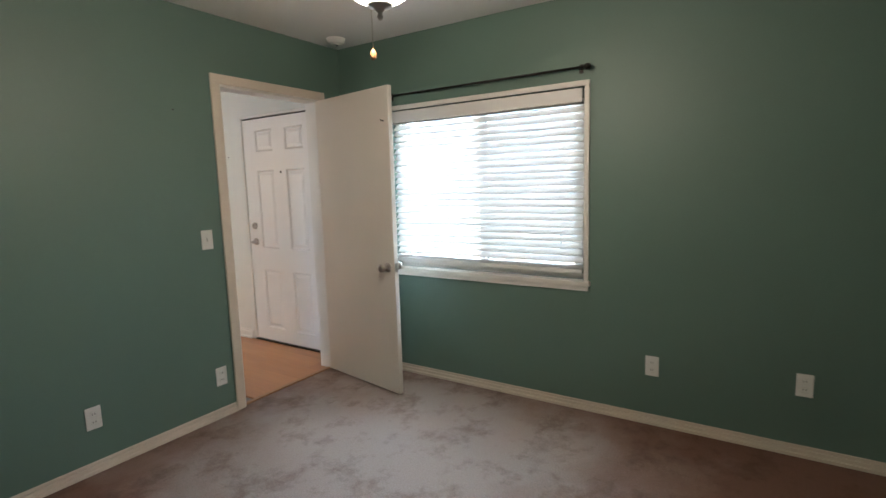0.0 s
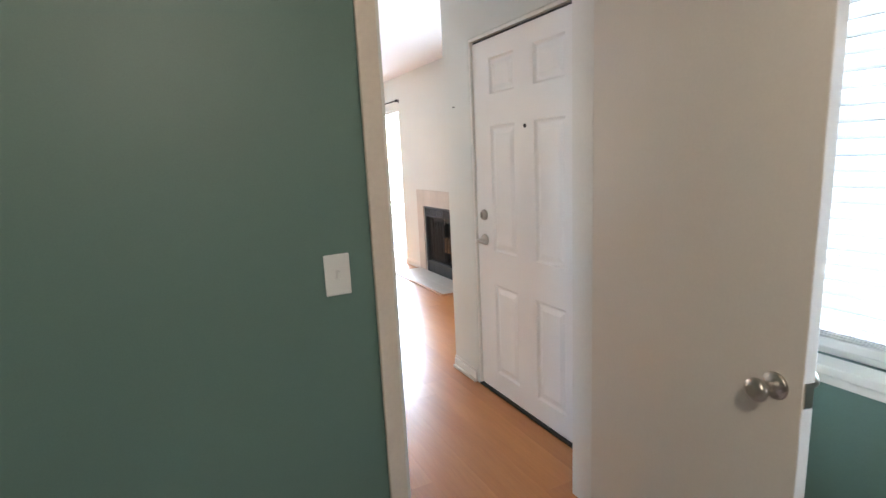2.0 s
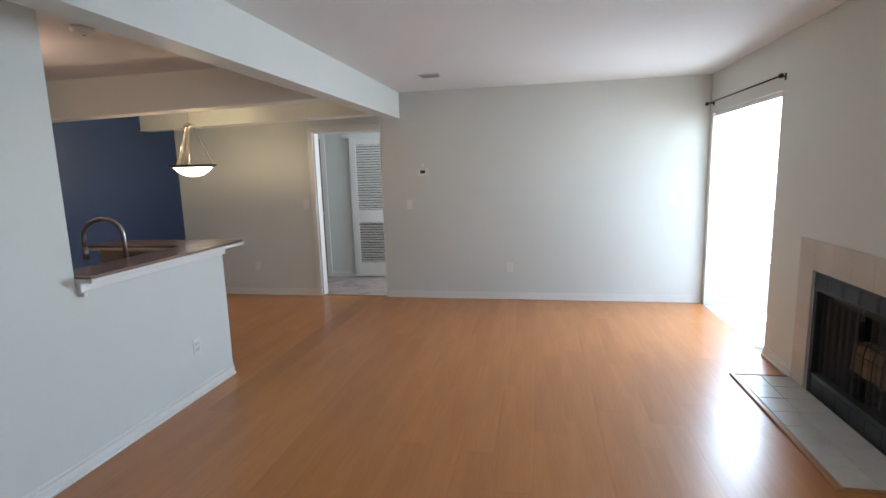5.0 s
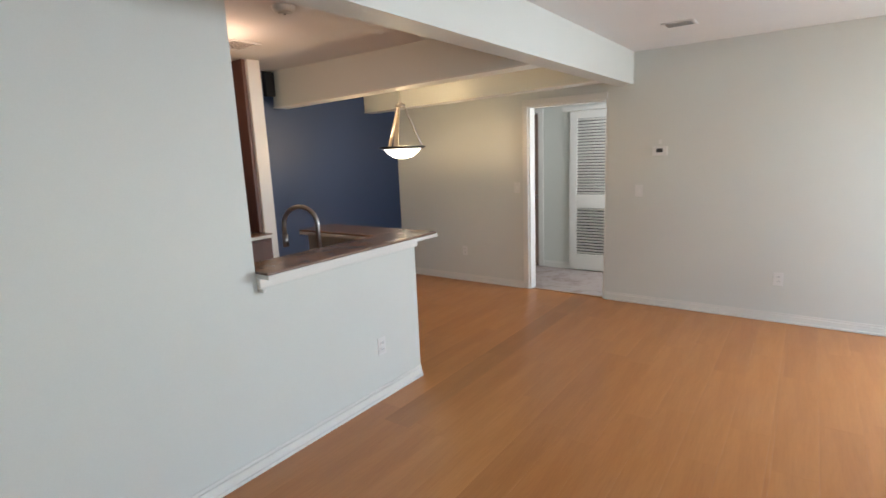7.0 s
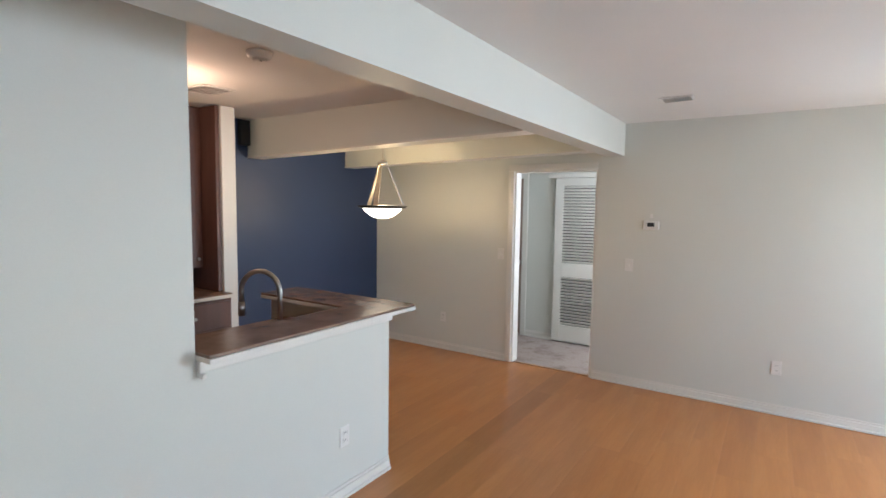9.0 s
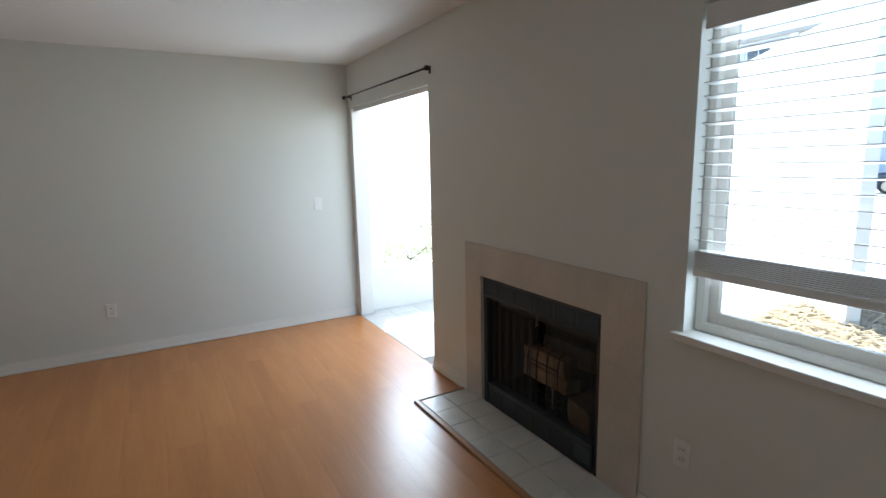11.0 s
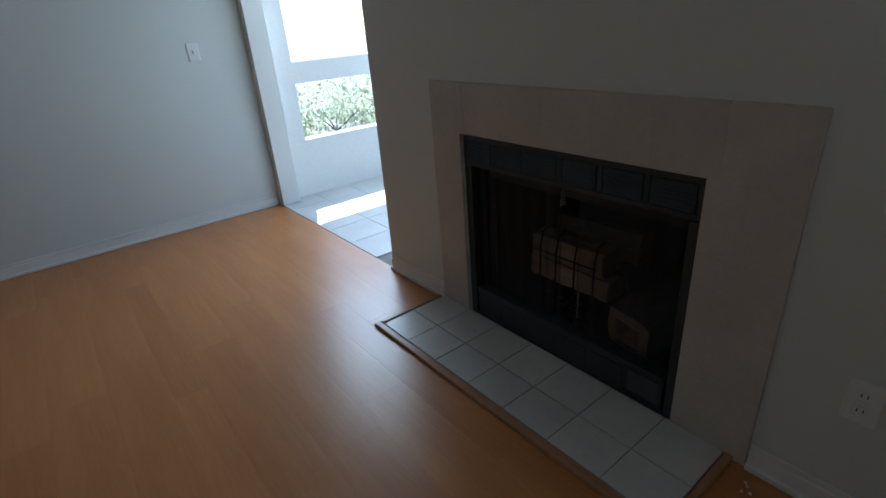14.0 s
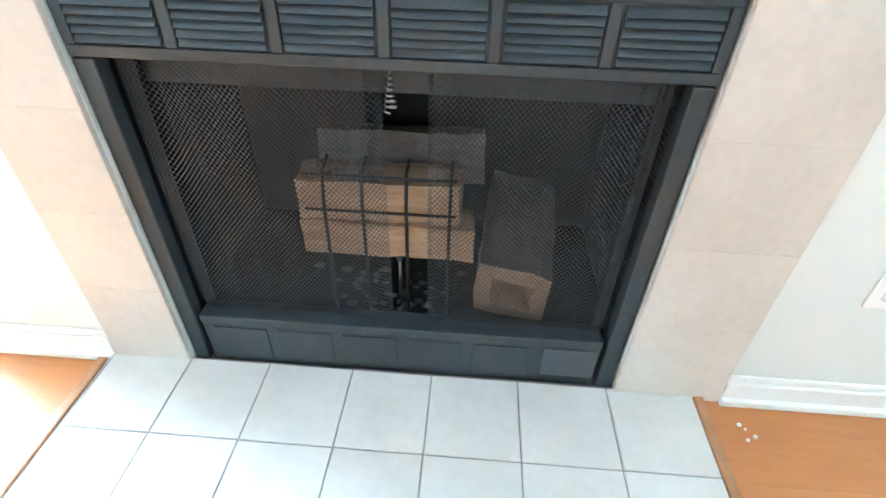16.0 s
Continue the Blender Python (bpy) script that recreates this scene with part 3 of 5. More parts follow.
def car(x, y, yaw, paint, top, label):
    """A parked hatchback; its nose looks along +x."""
    c = thing("car", pose(x, y, -0.2, 0, 0, yaw), label, "car")

    def prism(lower, upper, w0, w1):
        """Two side outlines of equal length: the lower edge and the upper edge, narrowing upwards."""
        bm = bmesh.new()
        loops = []
        for sgn in (-1, 1):
            loops.append(([bm.verts.new((p, sgn * w0, q)) for p, q in lower], [bm.verts.new((p, sgn * w1, q)) for p, q in upper]))
        (la, ua), (lb, ub) = loops
        n = len(lower)
        for i in range(n - 1):
            bm.faces.new((la[i], la[i + 1], ua[i + 1], ua[i]))
            bm.faces.new((lb[i], ub[i], ub[i + 1], lb[i + 1]))
            bm.faces.new((ua[i], ua[i + 1], ub[i + 1], ub[i]))
            bm.faces.new((la[i], lb[i], lb[i + 1], la[i + 1]))
        bm.faces.new((la[0], ua[0], ub[0], lb[0]))
        bm.faces.new((la[-1], lb[-1], ub[-1], ua[-1]))
        return bm
    xs = (-2.0, -1.7, -0.6, 0.6, 1.05, 1.6, 1.92, 2.02)
    bm = prism([(q, 0.26) for q in xs], list(zip((-1.97, -1.72, -0.6, 0.6, 1.0, 1.55, 1.88, 1.99), (0.86, 0.95, 0.97, 0.97, 0.96, 0.88, 0.78, 0.62))), 0.88, 0.80)
    bmesh.ops.bevel(bm, geom=list(bm.edges), offset=0.035, segments=2, affect="EDGES", profile=0.5)
    part("body", bm, paint, c)
    part("window", prism([(-1.72, 0.955), (-0.6, 0.965), (0.6, 0.965), (1.02, 0.955)], [(-1.42, 1.40), (-0.6, 1.44), (0.10, 1.43), (0.36, 1.36)], 0.78, 0.64), DARKGLASS, c, "dark car glass")
    bm = prism([(-1.46, 1.36), (-0.6, 1.42), (0.10, 1.41), (0.42, 1.345)], [(-1.40, 1.43), (-0.6, 1.48), (0.10, 1.47), (0.40, 1.39)], 0.68, 0.60)
    bmesh.ops.bevel(bm, geom=list(bm.edges), offset=0.015, segments=2, affect="EDGES", profile=0.5)
    part("roof", bm, top, c)
    for sgn in (-1, 1):
        part("pillar", tube(bmesh.new(), [(1.02, sgn * 0.775, 0.96), (0.38, sgn * 0.64, 1.385)], 0.04, 8), top, c)
        part("pillar", tube(bmesh.new(), [(-0.6, sgn * 0.785, 0.97), (-0.6, sgn * 0.645, 1.43)], 0.04, 8), top, c)
        part("mirror", B(0.72, sgn * 0.92 - 0.09, 0.98, 0.86, sgn * 0.92 + 0.09, 1.12, 0.03), paint, c)
        part("headlight", box(bmesh.new(), -0.10, -0.17, -0.07, 0.10, 0.17, 0.07, 0.04, Matrix.Translation((1.90, sgn * 0.58, 0.68)) @ Matrix.Rotation(radians(-22), 4, "Y")), PLATE, c, "pale headlight")
        for px in (-1.25, 1.25):
            w = part("wheel", lathe(bmesh.new(), [(0.15, -0.1), (0.31, -0.1), (0.33, -0.06), (0.33, 0.06), (0.31, 0.1), (0.15, 0.1)], 24, "y", (px, sgn * 0.80, 0.33)), RUBBER, c)
            part("rim", lathe(bmesh.new(), [(0.19, -0.108), (0.20, -0.10), (0.20, 0.10), (0.19, 0.108)], 20, "y", (px, sgn * 0.80, 0.33)), CHROME, w)
    part("grille", B(1.97, -0.38, 0.44, 2.03, 0.38, 0.56, 0.02), SLOT, c)
    part("bumper", B(1.93, -0.80, 0.27, 2.06, 0.80, 0.42, 0.05), top, c)
    part("windscreen_wiper", tube(bmesh.new(), [(1.03, 0.45, 0.975), (0.86, -0.1, 1.09)], 0.012, 6), SLOT, c)
    return c


car(10.2, 2.55, 174, REDCAR, TRIM, "red hatchback with a white roof parked outside")
car(25.5, 9.6, 95, BLUECAR, BLUECAR, "dark blue hatchback parked before the apartment building")
bm = bmesh.new()
lathe(bm, [(0.19, 0), (0.19, 0.03), (0.14, 0.04), (0.03, 0.7), (0.02, 0.72)], 16)
tagged(new("traffic_cone", mesh("traffic_cone", bm, ORANGE)), "orange plastic cone on the car park", "traffic cone").location = (8.3, 3.95, -0.2)

# ---- windows and blinds ----


def blind(name, x, y0, y1, ztop, zbot, n, tilt, label, stack=0):
    """A slatted blind whose slats run along y, hung in the plane x."""
    b = thing(name, (x, 0.5 * (y0 + y1), zbot), label, "window blind")
    hw = 0.5 * (y1 - y0)
    part("headrail", B(-0.03, -hw, ztop - zbot - 0.055, 0.03, hw, ztop - zbot, 0.004), BLIND, b)
    part("valance", B(-0.040, -hw, ztop - zbot - 0.082, -0.0315, hw, ztop - zbot - 0.002, 0.003), BLIND, b)
    part("bottom_rail", B(-0.026, -hw, 0, 0.026, hw, 0.03, 0.004), BLIND, b)
    me = mesh("slat", B(-0.025, -hw, -0.0015, 0.025, hw, 0.0015), BLIND)
    for i in range(stack):
        s = new("slat", me)
        s.parent, s.location = b, (0, 0, 0.036 + i * 0.0065)
    base = 0.036 + stack * 0.0065
    for i in range(n):
        s = new("slat", me)
        s.parent = b
        s.location = (0, 0.0015 * math.sin(i * 2.3), base + (i + 0.7) * (ztop - zbot - 0.06 - base) / n)
        s.rotation_euler = (0.0012 * math.sin(i * 1.7), tilt + 0.03 * math.sin(i * 3.1), 0)
    for k in (-0.8, 0.0, 0.8):
        part("cord", tube(bmesh.new(), [(0.0, k * hw, 0.02), (0.0, k * hw, ztop - zbot - 0.05)], 0.0012, 6), BLIND, b)
    return b


def slider_window(name, x, y0, y1, z0, z1, ymid, label):
    """A sliding sash window in the plane x."""
    w = thing(name, (x, 0.5 * (y0 + y1), z0), label, "window", kind="structure")
    hw, h, ym = 0.5 * (y1 - y0), z1 - z0, ymid - 0.5 * (y0 + y1)
    bm = bmesh.new()
    for a in ((-hw, 0, -hw + 0.03, h), (hw - 0.03, 0, hw, h), (-hw + 0.03, 0, hw - 0.03, 0.03), (-hw + 0.03, h - 0.03, hw - 0.03, h)):
        box(bm, -0.03, a[0], a[1], 0.03, a[2], a[3], 0.003)
    part("window_frame", bm, TRIM, w)
    for a, b, dx in ((-hw + 0.03, ym + 0.03, -0.012), (ym - 0.03, hw - 0.03, 0.014)):
        bm = bmesh.new()
        for q in ((a, 0.03, a + 0.04, h - 0.03), (b - 0.04, 0.03, b, h - 0.03), (a + 0.04, 0.03, b - 0.04, 0.075), (a + 0.04, h - 0.07, b - 0.04, h - 0.03)):
            box(bm, dx - 0.011, q[0], q[1], dx + 0.011, q[2], q[3], 0.002)
        s = part("sash", bm, TRIM, w)
        g = part("pane", B(dx - 0.002, a + 0.04, 0.075, dx + 0.002, b - 0.04, h - 0.07), GLASS, s)
        g.visible_shadow = False
    return w


slider_window("window_1", -0.985, -1.903, -0.492, 0.806, 1.933, -1.20, "white sliding bedroom window")
slider_window("window_2", 0.095, 1.672, 2.928, 0.857, 2.038, 2.305, "white sliding living room window")
w1 = bpy.data.objects["window_1"]
screen = part("insect_screen", B(0.034, -0.675, 0.032, 0.036, -0.005, 1.095), SCREEN, w1, "grey woven insect screen over one sash")
part("screen_frame", box(box(B(0.031, -0.69, 0.02, 0.039, -0.675, 1.105), 0.031, -0.005, 0.02, 0.039, 0.010, 1.105), 0.031, -0.675, 0.02, 0.039, -0.005, 0.032), TRIM, w1)
blind("window_blind", -1.045, -1.895, -0.500, 1.928, 0.845, 23, -0.86, "white slatted blind lowered over the bedroom window", 3)
blind("window_blind", 0.03, 1.69, 2.91, 2.03, 1.080, 17, 0.12, "white slatted blind half raised over the living room window", 10)
bm = bmesh.new()
box(bm, -1.10, -1.945, 0.775, -0.95 - 0.07, -0.44, 0.804, 0.004)
box(bm, -1.085, -1.935, 0.745, -1.0705, -0.45, 0.7745, 0.003)
single("window_sill_1", bm, TRIM, "white painted bedroom window sill", "window sill")
bm = bmesh.new()
for a in ((-1.936, 0.801, -1.906, 1.935), (-0.489, 0.801, -0.459, 1.935), (-1.936, 1.9355, -0.459, 1.967)):
    box(bm, -1.083, a[0], a[1], -1.0705, a[2], a[3], 0.003)
single("trim_window_1", bm, TRIM, "white casing round the bedroom window", "trim")
single("window_sill_2", B(-0.035, 1.63, 0.824, 0.063, 2.965, 0.856, 0.005), TRIM, "white painted living room window sill", "window sill")


def rod(x, y0, y1, z, label):
    r = thing("curtain_rod", (x, 0.5 * (y0 + y1), z), label, "curtain rod")
    h = 0.5 * (y1 - y0)
    part("pole", tube(bmesh.new(), [(-0.055, -h, 0), (-0.055, h, 0)], 0.0068), DARKMETAL, r)
    for y in (-h, h):
        part("finial", lathe(bmesh.new(), [(0.005, -0.02), (0.016, -0.012), (0.018, 0), (0.016, 0.012), (0.005, 0.02)], 14, "y", (-0.055, y, 0)), DARKMETAL, r)
    for y in (-h + 0.05, h - 0.05):
        part("bracket", box(tube(bmesh.new(), [(-0.002, y, 0), (-0.055, y, 0)], 0.006), -0.006, y - 0.012, -0.025, -0.0005, y + 0.012, 0.025, 0.002), DARKMETAL, r)
    return r


rod(-1.07, -1.935, -0.46, 2.03, "thin dark curtain rod above the bedroom window")
rod(0.0, 4.85, 6.50, 2.135, "thin dark curtain rod above the patio opening")

# patio opening: frame of the fixed glass and sliding panel
pd = thing("door_1", (0.075, 5.735, 0), "white painted frame of the open patio door", "door frame", kind="structure")
part("jamb", B(-0.072, 0.745, 0.001, 0.072, 0.794, 2.04, 0.003), TRIM, pd)
part("head", B(-0.05, -0.794, 2.005, 0.05, 0.7445, 2.043, 0.003), TRIM, pd)

# ---- doors ----
d = thing("door_2", pose(-1.322, -0.012, 0.012, 0, 0, -90 - 10), "open flat white bedroom door with a satin knob", "door", kind="structure")
part("leaf", B(0, -0.0175, 0, 0.795, 0.0175, 2.015, 0.003), DOOR, d)
for s in (-1, 1):
    k = part("door_knob", lathe(bmesh.new(), [(0.032, 0.0), (0.033, 0.004), (0.027, 0.009), (0.012, 0.014), (0.011, 0.034), (0.022, 0.044), (0.028, 0.056), (0.026, 0.066), (0.014, 0.072)] if s > 0 else
             [(0.014, -0.072), (0.026, -0.066), (0.028, -0.056), (0.022, -0.044), (0.011, -0.034), (0.012, -0.014), (0.027, -0.009), (0.033, -0.004), (0.032, 0.0)], 24, "y", (0.732, 0.0176 * s, 0.86)), NICKEL, d, "satin nickel knob")
part("hook", tube(bmesh.new(), [(0.748, -0.0176, 1.80), (0.748, -0.038, 1.80), (0.748, -0.043, 1.808)], 0.004, 8), DARKMETAL, d, "small dark metal coat hook")
part("latch_plate", B(0.7952, -0.012, 0.83, 0.7975, 0.012, 0.89), NICKEL, d)
for z in (0.18, 1.0, 1.82):
    part("hinge", tube(bmesh.new(), [(-0.008, 0.016, z), (-0.008, 0.016, z + 0.09)], 0.007), NICKEL, d)


def panel_door(name, m, width, height, rows, label):
    """A moulded panel door; its face looks along -x and its width runs along y from 0."""
    d = thing(name, m, label, "door", kind="structure")
    bm = bmesh.new()
    st = 0.135
    cols = [(st, 0.36), (0.52, width - 0.175)]
    box(bm, 0.0105, 0, 0, 0.040, width, height)
    for y0, y1 in ((0, st), (cols[0][1], cols[1][0]), (cols[1][1], width)):
        box(bm, 0, y0, 0, 0.0105, y1, height)
    for c0, c1 in cols:
        z = 0
        for r0, r1 in rows + [(height, height)]:
            if r0 > z:
                box(bm, 0, c0, z, 0.0105, c1, r0)
            z = r1
    part("leaf", bm, FRONTDOOR, d)
    for c0, c1 in cols:
        for r0, r1 in rows:
            bm = bmesh.new()
            o = [(c0 + 0.0005, r0 + 0.0005), (c1 - 0.0005, r0 + 0.0005), (c1 - 0.0005, r1 - 0.0005), (c0 + 0.0005, r1 - 0.0005)]
            loops = []
            for inset, depth in ((0, 0.0005), (0.010, 0.0095), (0.020, 0.0098), (0.045, 0.002)):
                q = ((1, 1), (-1, 1), (-1, -1), (1, -1))
                loops.append([bm.verts.new((depth, y + sy * inset, z + sz * inset)) for (y, z), (sy, sz) in zip(o, q)])
            for a, b in zip(loops, loops[1:]):
                for i in range(4):
                    bm.faces.new((a[i], a[(i + 1) % 4], b[(i + 1) % 4], b[i]))
            bm.faces.new(loops[-1])
            part("panel", bm, FRONTDOOR, d)
    return d


fd = panel_door("door_3", (-1.083, 0.295, 0.015), 0.92, 2.003, [(0.12, 0.66), (0.86, 1.555), (1.72, 1.905)], "closed white six-panel front door with peephole and lever")
# the shaded gap under the door head, drawn as a near-black bar
part("head_gap_shade", B(0.006, 0.0, 2.0035, 0.036, 0.92, 2.0145), SLOT, fd, "dark strip painting the shaded gap above the door")
part("peephole", lathe(bmesh.new(), [(0.004, -0.004), (0.009, -0.004), (0.010, 0.0)], 14, "x", (0, 0.432, 1.534)), DARKMETAL, fd, "dark peephole")
part("deadbolt", box(lathe(bmesh.new(), [(0.012, -0.018), (0.026, -0.016), (0.031, -0.008), (0.032, 0)], 24, "x", (0, 0.832, 1.06)), -0.030, 0.828, 1.045, -0.016, 0.836, 1.075, 0.002), NICKEL, fd, "satin nickel deadbolt")
bm = lathe(bmesh.new(), [(0.010, -0.050), (0.011, -0.016), (0.028, -0.014), (0.033, -0.006), (0.033, 0)], 24, "x", (0, 0.832, 0.915))
tube(bm, [(-0.048, 0.84, 0.915), (-0.056, 0.815, 0.914), (-0.056, 0.775, 0.912), (-0.050, 0.735, 0.908)], [0.010, 0.011, 0.010, 0.007])
part("lever_handle", bm, NICKEL, fd, "satin nickel lever")
part("threshold", B(-0.02, -0.02, -0.014, 0.07, 0.92, -0.002, 0.002), DARKMETAL, fd, "dark metal threshold")
part("latch_plate", B(0.004, 0.9205, 0.86, 0.03, 0.9225, 0.97), NICKEL, fd)


def louver_leaf(parent, width, height, z0, rails, pitch, material=LOUVER, lean=50, first=0.05):
    """A louvered leaf in the plane y = 0, running along x from 0."""
    bm = bmesh.new()
    st = first if first < 0.05 else 0.05
    box(bm, 0, -0.014, z0, first, 0.014, height, 0.002)
    box(bm, width - st, -0.014, z0, width, 0.014, height, 0.002)
    for a, b in rails:
        box(bm, first, -0.014, a, width - st, 0.014, b, 0.002)
    f = part("louver_frame", bm, material, parent)
    me = mesh("slat", B(-0.5 * (width - st - first) - 0.004, -0.0165, -0.003, 0.5 * (width - st - first) + 0.004, 0.0165, 0.003), material)
    for (a, b), (c, e) in zip(rails, rails[1:]):
        n = int((c - b) / pitch)
        for i in range(n):
            s = new("slat", me)
            s.parent = f
            s.location = (0.5 * (width - st + first), 0, b + (i + 0.5) * (c - b) / n)
            s.rotation_euler = (radians(-lean), 0, 0)
    return f


cd = thing("closet_door", pose(-2.286, 0.364, 0.015), "pale grey louvered folding closet door, folded open", "closet door")
louver_leaf(cd, 0.315, 2.02, 0.0, [(0, 0.10), (1.93, 2.02)], 0.031, LOUVER, 58, 0.035)
part("knob", lathe(bmesh.new(), [(0.012, -0.030), (0.016, -0.027), (0.014, -0.021), (0.008, -0.0145)], 16, "y", (0.06, 0, 0.95)), NICKEL, cd)
hd = thing("door_4", pose(-4.44, 7.665, 0.02), "closed white louvered utility door in the hallway", "door", kind="structure")
louver_leaf(hd, 0.72, 2.0, 0.0, [(0, 0.20), (0.80, 0.97), (1.91, 2.0)], 0.036, TRIM, 48, 0.095)
# near-black sheet paints the shade seen through the slat gaps
part("shade_backing", B(0.05, 0.022, 0, 0.67, 0.03, 1.98), SLOT, hd, "near-black sheet standing for the shade between the slats")
single("trim_utility_door", B(-4.54, 7.655, 2.025, -3.64, 7.699, 2.075, 0.003), TRIM, "white head casing of the utility door", "trim")
casing("trim_hallway_door", "y", 7.70, -1, -5.60, -4.89, 2.04, 0.07, TRIM, "white casing round the hallway door")
sd = thing("door_5", (-5.59, 7.76, 0.012), "closed brown hallway door with a knob", "door", kind="structure")
part("leaf", B(0, 0, 0, 0.695, 0.035, 2.02, 0.003), BROWNDOOR, sd)
part("door_knob", lathe(bmesh.new(), [(0.014, -0.072), (0.026, -0.066), (0.028, -0.056), (0.011, -0.034), (0.012, -0.014), (0.033, -0.004), (0.032, 0.0)], 20, "y", (0.64, -0.0005, 0.93)), NICKEL, sd)

# ---- fireplace ----
fy0, fy1, fz = 3.327, 4.295, 0.822
fp = thing("fireplace", (0, 3.811, 0), "black steel fireplace insert with louvered panel and mesh curtains", "fireplace")
W2 = 0.483
for s in (-1, 1):
    y0, y1 = sorted((s * (W2 - 0.012), s * W2))
    part("side_casing", B(0.041, y0, 0.001, 0.55, y1, fz - 0.003), BLACKIRON, fp)
part("top_casing", B(0.018, -W2 + 0.0125, fz - 0.014, 0.55, W2 - 0.0125, fz - 0.003), BLACKIRON, fp)
part("back_casing", B(0.551, -W2, 0.001, 0.57, W2, fz - 0.003), BLACKIRON, fp)
part("base_casing", B(0.062, -W2 + 0.0125, 0.001, 0.55, W2 - 0.0125, 0.084), BLACKIRON, fp)
part("back_lining", B(0.50, -W2 + 0.013, 0.101, 0.53, W2 - 0.013, fz - 0.016), BRICKBACK, fp, "dark sooty firebrick")
for s in (-1, 1):
    m = Matrix.Translation((0.06, s * (W2 - 0.05), 0)) @ Matrix.Rotation(s * radians(16), 4, "Z")
    part("side_lining", B(0, -0.01, 0.11, 0.43, 0.01, fz - 0.13, m=m), BRICKBACK, fp, "dark sooty firebrick")
part("firebox_floor", B(0.062, -W2 + 0.013, 0.085, 0.499, W2 - 0.013, 0.10), BRICKBACK, fp)
for s in (-1, 1):
    y0, y1 = sorted((s * (W2 - 0.035), s * (W2 - 0.001)))
    part("side_frame", B(0.006, y0, 0.001, 0.040, y1, fz - 0.129, 0.003), BLACKIRON, fp)


def louver_panel(name, z0, z1, groups, rows, w0, w1, label):
    """A pressed steel panel with groups of tilted slots."""
    bm = bmesh.new()
    gap = 0.018
    box(bm, 0.012, w0, z0, 0.016, w1, z1)
    box(bm, 0.004, w0, z0, 0.012, w1, z0 + 0.018, 0.002)
    box(bm, 0.004, w0, z1 - 0.018, 0.012, w1, z1, 0.002)
    gw = (w1 - w0 - gap) / groups
    for g in range(groups + 1):
        y = w0 + g * gw
        box(bm, 0.004, y, z0 + 0.018, 0.012, y + gap, z1 - 0.018, 0.002)
    p = part(name, bm, BLACKIRON, fp, label)
    me = mesh("slat", box(bmesh.new(), -0.0072, -0.5 * (gw - gap) + 0.004, -0.0012, 0.0072, 0.5 * (gw - gap) - 0.004, 0.0012), BLACKIRON)
    for g in range(groups):
        for r in range(rows):
            s = new("slat", me)
            s.parent = p
            s.location = (0.004, w0 + gap + g * gw + 0.5 * (gw - gap), z0 + 0.022 + (r + 0.5) * (z1 - z0 - 0.044) / rows)
            s.rotation_euler = (0, radians(-52), 0)
    return p


louver_panel("top_louver_panel", 0.696, fz - 0.004, 6, 6, -W2 + 0.001, W2 - 0.001, "black louvered air panel")
bm = bmesh.new()
box(bm, 0.010, -W2 + 0.046, 0.002, 0.016, W2 - 0.046, 0.140)
box(bm, 0.004, -W2 + 0.046, 0.126, 0.06, W2 - 0.046, 0.146, 0.003)
lower = part("bottom_panel", bm, BLACKIRON, fp)
for k in range(5):
    y = -W2 + 0.20 + k * 0.144
    part("pressed_field", B(0.006, y, 0.018, 0.0095, y + 0.12, 0.112, 0.0015), BLACKIRON, lower)
me = mesh("slat", B(-0.006, -0.056, -0.001, 0.006, 0.056, 0.001), BLACKIRON)
for r in range(7):
    s = new("slat", me)
    s.parent = lower
    s.location = (0.006, -W2 + 0.110, 0.040 + r * 0.011)
    s.rotation_euler = (0, radians(-50), 0)
part("curtain_rail", tube(bmesh.new(), [(0.040, -W2 + 0.02, 0.716), (0.040, W2 - 0.02, 0.716)], 0.006), BLACKIRON, fp)
part("smoke_lintel", B(0.095, -W2 + 0.013, 0.628, 0.105, W2 - 0.013, fz - 0.016, 0.003), BLACKIRON, fp)


def mesh_curtain(y0, y1, seed, name="mesh_curtain"):
    """A pleated curtain of woven wire: two crossing sets of thin three-sided wires."""
    n_ = int(abs(y1 - y0) / 0.0092)
    zt, zb = 0.712, 0.148
    vs, fs = [], []
    wv = 0.00085

    def xy(y, z):
        k = (y - y0) / (y1 - y0)
        edge = 0.4 + 1.1 * abs(2 * k - 1) ** 3
        return 0.040 + edge * (0.006 * math.sin(k * 38 + seed + 0.8 * math.sin(z * 3)) + 0.002 * math.sin(k * 91 + seed))
    rows = 52
    step = (zt - zb) / rows
    for d in (-1, 1):
        for i in range(-rows, n_ + rows):
            prev = None
            for r in range(rows + 1):
                k = i + d * r
                if 0 <= k <= n_:
                    y, z = y0 + (y1 - y0) * k / n_, zt - r * step
                    x = xy(y, z)
                    cur = len(vs)
                    vs += [(x, y - wv, z), (x, y + wv, z), (x + 1.8 * wv, y, z)]
                    if prev is not None:
                        fs += [(prev + q, prev + (q + 1) % 3, cur + (q + 1) % 3, cur + q) for q in range(3)]
                    prev = cur
                else:
                    prev = None
    me = bpy.data.meshes.new(name)
    me.from_pydata(vs, [], fs)
    me.materials.append(WIREMESH)
    ob = new(name, me)
    ob.parent = fp
    return tagged(ob, "black woven wire spark curtain", kind="stuff")


